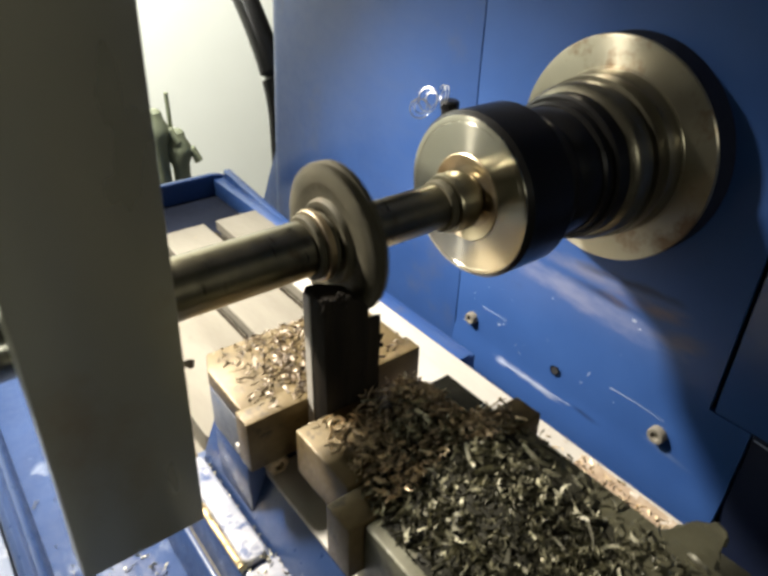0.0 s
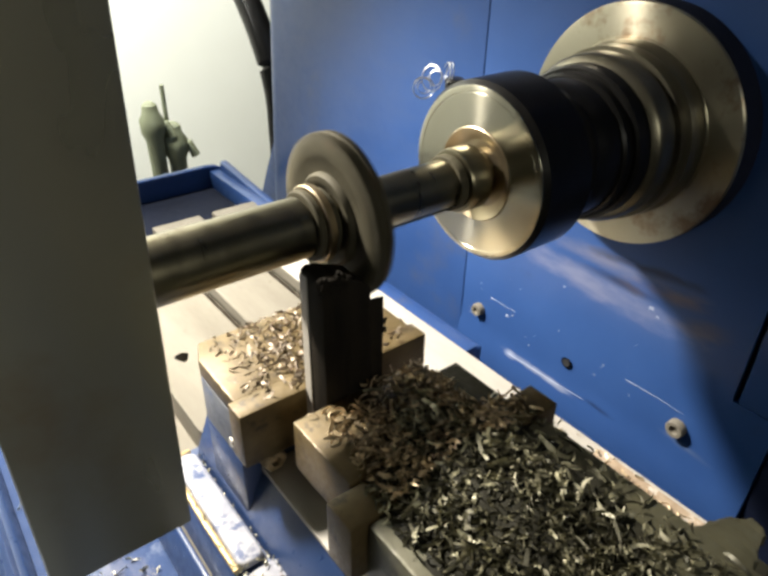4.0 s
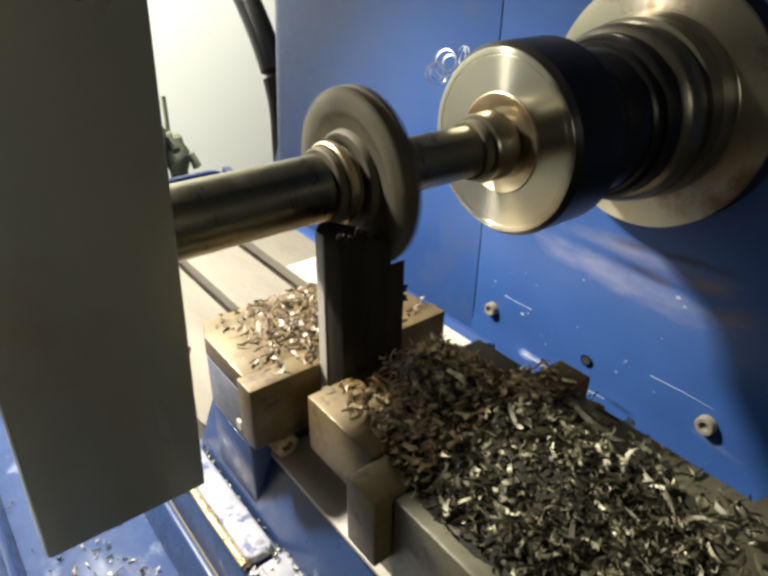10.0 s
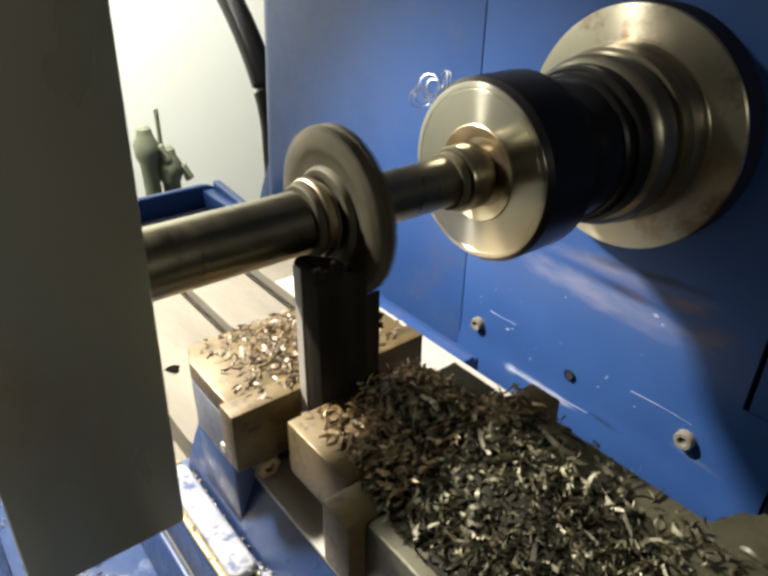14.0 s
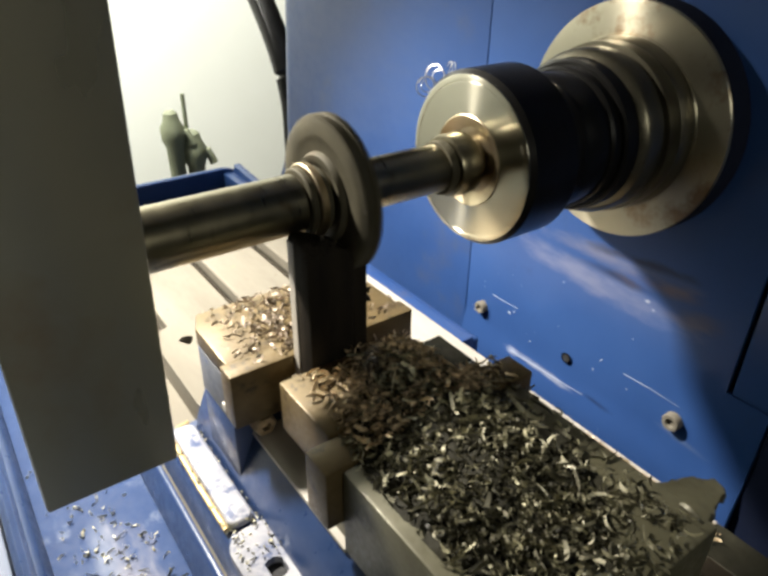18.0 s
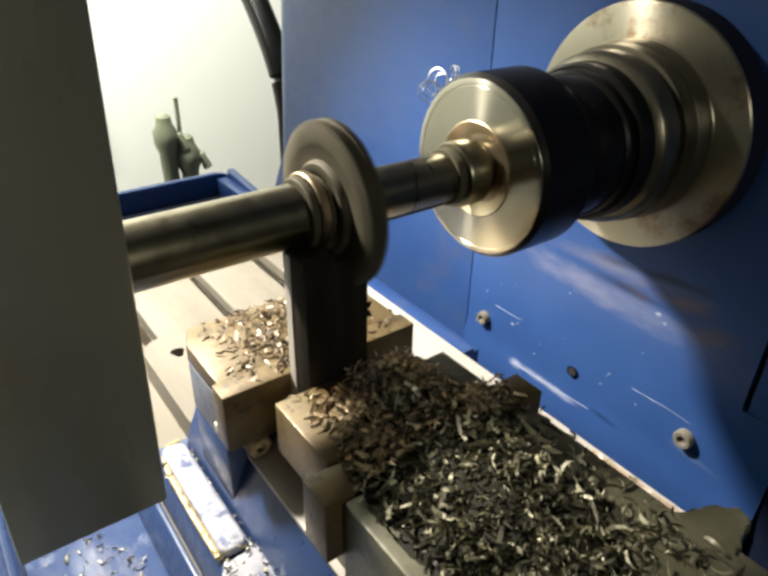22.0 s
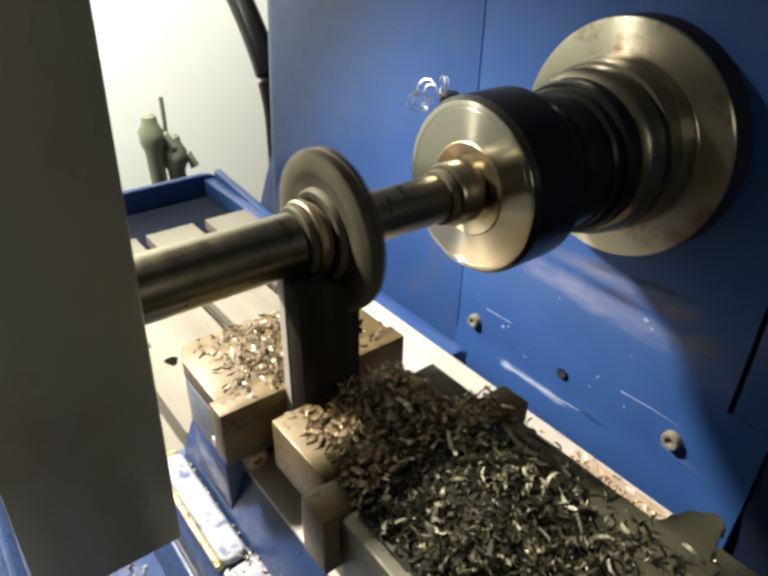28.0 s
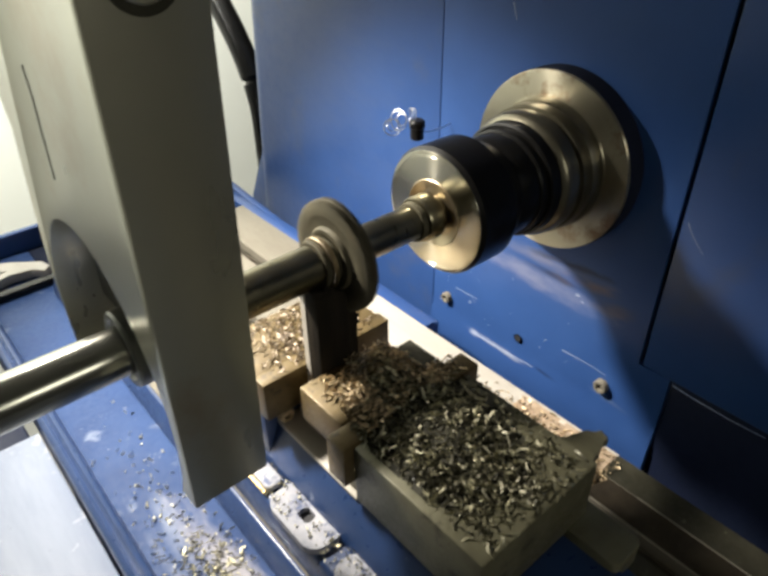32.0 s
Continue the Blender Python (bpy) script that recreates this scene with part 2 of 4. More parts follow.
def soft_streak(m, centre, half, turn, colour, strength=0.7, flat=False):
    """A soft streak of colour across a panel: centre and half size in y and z, or in x and y where it lies flat."""
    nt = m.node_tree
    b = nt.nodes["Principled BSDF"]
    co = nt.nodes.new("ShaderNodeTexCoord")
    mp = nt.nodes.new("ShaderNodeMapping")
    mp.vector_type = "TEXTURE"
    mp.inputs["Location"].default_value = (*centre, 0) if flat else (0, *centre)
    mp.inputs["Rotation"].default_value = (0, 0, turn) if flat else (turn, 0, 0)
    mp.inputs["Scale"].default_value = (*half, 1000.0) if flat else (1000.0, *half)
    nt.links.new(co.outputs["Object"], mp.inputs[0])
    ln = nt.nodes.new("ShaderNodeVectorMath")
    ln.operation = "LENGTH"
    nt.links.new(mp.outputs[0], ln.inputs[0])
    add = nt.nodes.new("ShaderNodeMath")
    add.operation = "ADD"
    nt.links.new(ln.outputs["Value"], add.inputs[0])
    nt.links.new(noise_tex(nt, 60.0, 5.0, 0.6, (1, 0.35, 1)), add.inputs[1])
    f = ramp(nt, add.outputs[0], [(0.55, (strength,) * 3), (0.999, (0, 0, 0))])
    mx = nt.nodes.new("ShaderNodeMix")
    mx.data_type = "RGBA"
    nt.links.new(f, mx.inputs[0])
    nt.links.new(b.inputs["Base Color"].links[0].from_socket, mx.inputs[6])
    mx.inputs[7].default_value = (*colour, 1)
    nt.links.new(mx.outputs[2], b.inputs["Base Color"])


BLUE_STREAKED = surface("sheen_streaked_blue_enamel", (0.020, 0.055, 0.178), (0.028, 0.071, 0.215), (0.28, 0.44), scale=6.0, fine=90.0, bump=0.10, spec=0.28, coat=0.10, spots=[((0.024, 0.055, 0.165), 0.62, 9.0)], dist=0.0008)
# Pale bands paint in reflected light below the spindle; dark and brown streaks between.
soft_streak(BLUE_STREAKED, (0.018, 0.9430), (0.220, 0.034), 0.04, (0.145, 0.160, 0.255), 0.75)
soft_streak(BLUE_STREAKED, (-0.005, 0.9560), (0.110, 0.012), 0.00, (0.012, 0.020, 0.055), 0.85)
soft_streak(BLUE_STREAKED, (0.010, 0.9690), (0.170, 0.020), -0.03, (0.15, 0.15, 0.20), 0.6)
soft_streak(BLUE_STREAKED, (-0.045, 0.9640), (0.090, 0.018), -0.08, (0.125, 0.090, 0.080), 0.60)
soft_streak(BLUE_STREAKED, (-0.020, 0.9780), (0.110, 0.012), -0.10, (0.016, 0.016, 0.024), 0.85)
soft_streak(BLUE_STREAKED, (-0.080, 0.9500), (0.060, 0.022), -0.25, (0.10, 0.082, 0.085), 0.50)
# Pale scuff along the foot's bend, with its highlight painted in.
soft_streak(BLUE_STREAKED, (0.062, 0.8195), (0.115, 0.0085), 0.03, (0.34, 0.37, 0.46), 0.85)
soft_streak(BLUE_STREAKED, (-0.010, 0.8230), (0.035, 0.0060), 0.03, (0.012, 0.022, 0.06), 0.7)
soft_streak(BLUE_STREAKED, (0.098, 0.8190), (0.022, 0.0120), 0.0, (0.40, 0.44, 0.56), 0.6)
soft_streak(BLUE_STREAKED, (-0.095, 0.8390), (0.050, 0.0080), 0.1, (0.10, 0.14, 0.24), 0.5)
# Painted sheen: broad pale haze on the left panel; a greyish streak at right.
soft_streak(BLUE, (0.40, 1.10), (0.40, 0.30), 0.5, (0.045, 0.072, 0.165), 0.4)
soft_streak(BLUE, (-0.16, 1.02), (0.03, 0.16), 0.5, (0.05, 0.065, 0.11), 0.4)
soft_streak(TRAY_BLUE, (-0.062, -0.02), (0.046, 0.22), 0.1, (0.26, 0.25, 0.265), 0.8, True)
soft_streak(TRAY_BLUE, (-0.098, -0.06), (0.012, 0.30), 0.03, (0.20, 0.225, 0.29), 0.6, True)
soft_streak(TRAY_BLUE, (-0.085, 0.06), (0.022, 0.12), -0.1, (0.13, 0.155, 0.22), 0.7, True)

# ---- mesh helpers ----


def link(name, bm, mat, parent=None, label="", smooth=True, angle=35):
    me = bpy.data.meshes.new(name)
    bmesh.ops.recalc_face_normals(bm, faces=bm.faces)
    for f in bm.faces:
        f.smooth = smooth
    for e in bm.edges:
        if len(e.link_faces) == 2 and e.calc_face_angle(0) > radians(angle):
            e.smooth = False
    bm.to_mesh(me)
    bm.free()
    me.materials.append(mat)
    ob = new(name, me)
    if parent:
        ob.parent = parent
    if label:
        ob["label"] = label
    return ob


def part(name, bm, mat, parent, label="", **kw):
    return link(name, bm, mat, parent, label, **kw)


def thing(name, label, category, at=(0, 0, 0), **kw):
    ob = new(name)
    ob.location = at
    return tagged(ob, label, category, **kw)


def box(x0, x1, y0, y1, z0, z1, bevel=0.0, seg=2, bm=None):
    out = bm or bmesh.new()
    vs = [out.verts.new((x, y, z)) for x in (x0, x1) for y in (y0, y1) for z in (z0, z1)]
    faces = [out.faces.new([vs[i] for i in q]) for q in ((0, 1, 3, 2), (4, 6, 7, 5), (0, 4, 5, 1), (2, 3, 7, 6), (0, 2, 6, 4), (1, 5, 7, 3))]
    if bevel:
        es = list({e for f in faces for e in f.edges})
        bmesh.ops.bevel(out, geom=es, offset=bevel, segments=seg, affect="EDGES", profile=0.5)
    return out


def prism(poly, axis, a0, a1, bevel=0.0, seg=2, bm=None):
    """A polygon in the two other axes (in x, y, z order), drawn out along axis from a0 to a1."""
    out = bm or bmesh.new()
    k = "xyz".index(axis)

    def at(p, a):
        v = list(p)
        v.insert(k, a)
        return v
    lo, hi = [out.verts.new(at(p, a0)) for p in poly], [out.verts.new(at(p, a1)) for p in poly]
    fs = [out.faces.new(lo), out.faces.new(hi)]
    n = len(poly)
    for i in range(n):
        fs.append(out.faces.new((lo[i], lo[(i + 1) % n], hi[(i + 1) % n], hi[i])))
    bmesh.ops.recalc_face_normals(out, faces=fs)
    if bevel:
        es = list({e for f in fs for e in f.edges if e.calc_face_angle(0) > 0.5})
        bmesh.ops.bevel(out, geom=es, offset=bevel, segments=seg, affect="EDGES", profile=0.5)
    return out


def lathe(profile, seg=64, axis="x", bm=None, close=True):
    """Turns (along, radius) pairs round an axis through the origin."""
    out = bm or bmesh.new()
    rings = []
    for a, r in profile:
        ring = []
        for i in range(seg):
            c, s = math.cos(2 * math.pi * i / seg) * r, math.sin(2 * math.pi * i / seg) * r
            ring.append(out.verts.new((a, c, s) if axis == "x" else (c, a, s) if axis == "y" else (c, s, a)))
        rings.append(ring)
    for r0, r1 in zip(rings, rings[1:]):
        for i in range(seg):
            out.faces.new((r0[i], r0[(i + 1) % seg], r1[(i + 1) % seg], r1[i]))
    if close:
        out.faces.new(rings[0])
        out.faces.new(rings[-1])
    return out


def tube(points, radius, seg=8, bm=None, taper=1.0):
    out = bm or bmesh.new()
    pts = [Vector(p) for p in points]
    rings = []
    up = Vector((0, 0, 1))
    for i, p in enumerate(pts):
        d = (pts[min(i + 1, len(pts) - 1)] - pts[max(i - 1, 0)]).normalized()
        a = d.cross(up if abs(d.z) < 0.9 else Vector((1, 0, 0))).normalized()
        b = d.cross(a)
        r = radius * (1 + (taper - 1) * i / (len(pts) - 1))
        rings.append([out.verts.new(p + (a * math.cos(t) + b * math.sin(t)) * r) for t in (2 * math.pi * k / seg for k in range(seg))])
    for r0, r1 in zip(rings, rings[1:]):
        for i in range(seg):
            out.faces.new((r0[i], r0[(i + 1) % seg], r1[(i + 1) % seg], r1[i]))
    out.faces.new(rings[0])
    out.faces.new(rings[-1])
    return out


def round_rect(x0, x1, y0, y1, r, n=6):
    pts = []
    for cx, cy, a0 in ((x1 - r, y1 - r, 0), (x0 + r, y1 - r, 90), (x0 + r, y0 + r, 180), (x1 - r, y0 + r, 270)):
        for i in range(n + 1):
            a = radians(a0 + 90 * i / n)
            pts.append((cx + r * math.cos(a), cy + r * math.sin(a)))
    return pts


# ---- the room ----
TABLE_Z = 0.867
COL_X = 0.351
AX_Y, AX_Z = 0.0107, 1.0877
TABLE_DX = 0.005  # the table and all on it stand this far out
FEED = [(0.0, -0.0085), (5.0, -0.0066), (10.0, -0.0045), (15.0, -0.0020), (20.0, 0.0008), (26.0, 0.0056), (32.0, 0.0125)]
CARRIED = []  # all that travels with the table


def room():
    for name, args, mat, label, cat in (
        ("floor", (-3.2, 3.0, -3.0, 2.4, -0.1, 0.0), FLOOR, "grey concrete workshop floor", "floor"),
        ("wall_north", (-3.2, 3.0, 1.75, 1.9, 0.0, 3.2), WALL, "brightly lit white workshop wall", "wall"),
        # Unseen walls and ceiling added to close the room, grey against bounced light.
        ("wall_south", (-3.2, 3.0, -3.15, -3.0, 0.0, 3.2), WALL_GREY, "unseen plain grey wall", "wall"),
        ("wall_east", (3.0, 3.15, -3.15, 1.9, 0.0, 3.2), WALL_GREY, "unseen plain grey wall", "wall"),
        ("wall_west", (-3.35, -3.2, -3.15, 1.9, 0.0, 3.2), WALL_GREY, "unseen plain grey wall", "wall"),
        ("ceiling", (-3.35, 3.15, -3.15, 1.9, 3.2, 3.35), WALL_GREY, "unseen plain grey ceiling", "ceiling"),
    ):
        tagged(link(name, box(*args), mat), label, cat, kind="structure")


room()


# ---- the milling machine's column ----
def column():
    m = thing("milling_machine", "blue enamelled column of a horizontal milling machine", "machine")
    core = round_rect(COL_X + 0.012, 0.92, -0.62, 0.575, 0.03)
    part("column_core", prism(core, "z", 0.0, 2.0), DARK_GAP, m)
    # three cover panels with narrow joints between them
    left = [(COL_X, 0.1765), (COL_X, 0.555)] + [(COL_X + 0.045 - 0.045 * math.cos(a), 0.555 + 0.045 * math.sin(a)) for a in np.linspace(0.15, 1.57, 9)] + [(COL_X + 0.2, 0.60), (COL_X + 0.2, 0.1765)]
    edge = prism(left, "z", 0.5, 2.0)
    for v in edge.verts:
        if v.co.y > 0.3:
            v.co.y += 0.09 * (1.15 - v.co.z)
    part("cover_panel", edge, BLUE, m)
    face = [(COL_X, 2.0), (COL_X, 0.838), (COL_X - 0.0008, 0.828), (COL_X - 0.0024, 0.818), (COL_X - 0.0044, 0.806), (COL_X - 0.0050, 0.79), (COL_X - 0.0050, 0.70), (COL_X + 0.03, 0.70), (COL_X + 0.03, 2.0)]
    low = part("cover_panel", prism(face, "y", -0.1155, 0.1749), BLUE_STREAKED, m, "scratched blue cover panel with a bellied foot")
    part("cover_panel", box(COL_X, COL_X + 0.03, -0.62, -0.1195, 0.9055, 2.0, 0.0015), BLUE, m)
    # Foot panel in darkened blue: the shade on this corner is painted in.
    part("foot_panel", box(COL_X + 0.001, COL_X + 0.03, -0.62, -0.1515, 0.5, 0.9050, 0.0015), NAVY, m, "foot panel painted dark for shade")
    part("foot_fairing", prism([(0.555, 0.72), (0.672, 0.72), (0.668, 0.80), (0.640, 0.855), (0.612, 0.905), (0.595, 0.94), (0.555, 0.94)], "x", COL_X + 0.012, COL_X + 0.12, 0.004), BLUE, m, "dark blue foot of the column")
    toe = [(max(x, COL_X - 0.0050), min(z, 0.905)) for x, z in face]
    part("panel_toe", prism(toe, "y", -0.1500, -0.1155), BLUE_STREAKED, m, "scratched blue toe of the panel")
    for y, z, r in ((0.1486, 0.8488, 0.0070), (-0.0843, 0.8543, 0.0080)):
        s = part("cover_screw", lathe([(-0.003, 0.0005), (-0.003, r * 0.45), (-0.006, r * 0.52), (-0.006, r * 0.88), (-0.0045, r), (0.004, r)], 20), STEEL, low, "worn steel socket screw")
        s.location = (COL_X - 0.001, y, z)
    h = part("empty_screw_hole", lathe([(-0.0012, 0.0056), (-0.0012, 0.0042), (0.001, 0.004), (0.002, 0.0001)], 18), DARK_GAP, low, "empty dark screw hole")
    h.location = (COL_X - 0.001, 0.0306, 0.8505)
    part("overarm", box(-0.112, 0.42, -0.088, 0.113, 1.6205, 1.74, 0.01), BLUE, m, "blue overarm holding the arbor support")
    # bearing flange round the spindle
    fl = part("spindle_flange", lathe([(0.3305, 0.0862), (0.3290, 0.0866), (0.3276, 0.0858), (0.3272, 0.0835), (0.3272, 0.0640), (0.3262, 0.0635), (0.3262, 0.02)], 96), TUFF, m, "turned steel bearing flange")
    fl.location = (0, AX_Y, AX_Z)
    # The rim's unlit side is painted near black.
    part("flange_rim", lathe([(COL_X + 0.002, 0.0868), (0.3310, 0.0868), (0.3300, 0.0855), (0.3300, 0.0600)], 96, close=False), SHADE_BLACK, fl, "flange rim darkened for shade")
    part("hose", tube([(0.45, 0.745 + 0.255 * max(u, 0.0) ** 1.8, 0.90 + 0.31 * u) for u in np.linspace(-0.3, 1.15, 40)], 0.022, 14), BLACK, m, "black rubber hose")
    for pts, w in (([(0.1000, 0.8182), (0.070, 0.8192), (0.035, 0.8206), (0.0050, 0.8225)], 0.0012), ([(-0.030, 0.8690), (-0.060, 0.8700), (-0.085, 0.8690)], 0.0006), ([(0.135, 0.8700), (0.118, 0.8696), (0.100, 0.8704)], 0.0007)):
        part("scratch", tube([(COL_X - (0.0 if z > 0.83 else 0.0022), y, z) for y, z in pts], w * 0.8, 6, taper=0.4), SCRATCH, low, "bare scratch in the paint")
    rng = random.Random(31)
    for y, z, r in [(0.1105, 0.8600, 0.0016), (0.1040, 0.8640, 0.0010), (0.0780, 0.8420, 0.0009), (-0.0350, 0.9470, 0.0018), (-0.0420, 0.9420, 0.0011), (0.0900, 0.8330, 0.0012), (0.1500, 0.8800, 0.0008)] + [(rng.uniform(-0.09, 0.165), rng.uniform(0.835, 0.93), rng.uniform(0.0004, 0.0009)) for _ in range(16)]:
        nick = lathe([(-0.0003, 0.0002), (-0.0003, r * 0.7), (0.0002, r)], 7)
        for v in nick.verts:
            v.co.y *= rng.uniform(1.2, 2.0)
        part("paint_nick", nick, SCRATCH, low).location = (COL_X, y, z)
    for pts, w in (([(-0.1244, 1.0705), (-0.1290, 1.0630), (-0.1347, 1.0561), (-0.1438, 1.0468)], 0.0007), ([(-0.1536, 0.9017), (-0.18, 0.8998), (-0.21, 0.8990), (-0.2424, 0.9005)], 0.0009), ([(0.0858, 1.2167), (0.0835, 1.210), (0.0807, 1.2022)], 0.0010)):
        part("scratch", tube([(COL_X, y, z) for y, z in pts], w * 0.8, 6, taper=0.6), SCRATCH, m, "bare scratch in the paint")
    return m


column()


# ---- arbor: all that turns with the spindle ----
def arbor():
    m = thing("cutter_arbor", "steel milling arbor with disc cutter in a black holder", "arbor", (0, AX_Y, AX_Z))
    body = part("holder", lathe([(0.262, 0.0300), (0.262, 0.0440), (0.2600, 0.0456), (0.2420, 0.0456), (0.2400, 0.0444), (0.2370, 0.0444), (0.2350, 0.0456), (0.2210, 0.0462), (0.2195, 0.0480), (0.2192, 0.0535), (0.2175, 0.0553), (0.187, 0.0553), (0.1820, 0.0553), (0.1787, 0.0526), (0.1802, 0.0510), (0.1870, 0.0300), (0.1870, 0.02)], 96), BLACK, m, "black oxide arbor holder")
    part("holder_neck", lathe([(0.260, 0.0300), (0.260, 0.0465), (0.2620, 0.0482), (0.2760, 0.0482), (0.2790, 0.0460), (0.2840, 0.0460), (0.2840, 0.0300)], 96), BLACK, body, "black stepped neck")
    part("spindle_nose", lathe([(0.2680, 0.0300), (0.2680, 0.0505), (0.2695, 0.0522), (0.2805, 0.0522), (0.2810, 0.0300)], 96), BLACK, m, "black front of the spindle nose")
    part("nose_ring", lathe([(0.2808, 0.0300), (0.2808, 0.0525), (0.2835, 0.0558), (0.2860, 0.0574), (0.2990, 0.0577), (0.2995, 0.0562), (0.3015, 0.0562), (0.3020, 0.0602), (0.3120, 0.0608), (0.3150, 0.0600), (0.3190, 0.0622), (0.3258, 0.0627), (0.3258, 0.0300)], 96), NOSE, m, "stained steel spindle nose ring")
    disc = part("nose_disc", lathe([(0.1805, 0.0510), (0.1788, 0.0526), (0.1781, 0.0524), (0.1780, 0.0520), (0.1780, 0.0490), (0.1782, 0.0488), (0.1782, 0.0484), (0.1780, 0.0482), (0.1780, 0.0291), (0.1805, 0.0291)], 128, close=False), TURNED, m, "bright turned nose disc")
    part("collet_nut", lathe([(0.1820, 0.0289), (0.1776, 0.0289), (0.1772, 0.0284), (0.1775, 0.0278), (0.1830, 0.0190), (0.1840, 0.0130)], 72), NUT, disc, "brassy collet nut")
    rod = part("shaft", lathe([(0.181, 0.0143), (0.09, 0.0143), (0.066, 0.0143)], 48), ARBOR, m)
    part("shaft_collar", lathe([(0.1750, 0.0130), (0.1750, 0.0182), (0.1735, 0.0194), (0.1605, 0.0194), (0.1590, 0.0185), (0.1585, 0.0136)], 48), ARBOR, rod)
    part("shaft_ring", lathe([(0.1583, 0.0130), (0.1583, 0.0160), (0.1575, 0.0166), (0.1535, 0.0166), (0.1525, 0.0160), (0.1525, 0.0130)], 48), CUTTER, rod)
    xs = (0.0560, -0.047, -0.062)
    for a, b in zip(xs, xs[1:]):
        part("spacer", lathe([(a - 0.0003, 0.0120), (a - 0.0003, 0.0152), (a - 0.0012, 0.0159), (b + 0.0008, 0.0159), (b + 0.0003, 0.0155), (b + 0.0003, 0.0120)], 56), ARBOR, m)
    part("journal_sleeve", lathe([(-0.062, 0.0120), (-0.062, 0.0159), (-0.240, 0.0159), (-0.243, 0.0148), (-0.243, 0.002)], 56), DULL, m)
    for a, b, r in ((0.0695, 0.0655, 0.0180), (0.0655, 0.0605, 0.0206), (0.0605, 0.0562, 0.0186), (0.0930, 0.0860, 0.0195)):
        tone = NUT if r > 0.020 else CUTTER
        part("washer", lathe([(a - 0.0001, 0.0120), (a - 0.0001, r - 0.0008), (a - 0.0008, r), (b + 0.0008, r), (b + 0.0001, r - 0.0008), (b + 0.0001, 0.0120)], 56), tone, m)
    # disc cutter with gullets between its teeth
    bm = bmesh.new()
    n, prof = 26, []
    for i in range(n):
        for da, r in ((0.0, 0.0449), (0.30, 0.0444), (0.55, 0.0437), (0.66, 0.0428), (0.74, 0.0420), (0.86, 0.0420), (0.96, 0.0430)):
            a = 2 * math.pi * (i + da) / n
            prof.append((r * math.cos(a), r * math.sin(a)))
    sides = []
    for x, k in ((0.0730, 0.50), (0.0722, 0.70), (0.0714, 0.76), (0.0714, 0.93), (0.0726, 0.985), (0.0766, 0.990), (0.0776, 0.965), (0.0786, 0.990), (0.0822, 0.985), (0.0834, 0.93), (0.0834, 0.76), (0.0826, 0.70), (0.0818, 0.50)):
        sides.append([bm.verts.new((x, y * k, z * k)) for y, z in prof])
    for s0, s1 in zip(sides, sides[1:]):
        for i in range(len(prof)):
            j = (i + 1) % len(prof)
            bm.faces.new((s0[i], s0[j], s1[j], s1[i]))
    bm.faces.new(sides[0])
    bm.faces.new(sides[-1])
    blade = part("disc_cutter", bm, CUTTER, m, "oily toothed disc cutter", angle=40)
    part("cutter_hub", lathe([(0.0730, 0.0140), (0.0696, 0.0200), (0.0696, 0.0232), (0.0712, 0.0246), (0.0735, 0.0250)], 56, close=False), CUTTER, blade)
    part("key", box(0.100, 0.150, -0.0025, 0.0025, 0.0130, 0.0155, 0.0006), ARBOR, rod, "long drive key")
    return m


ARBOR_THING = arbor()


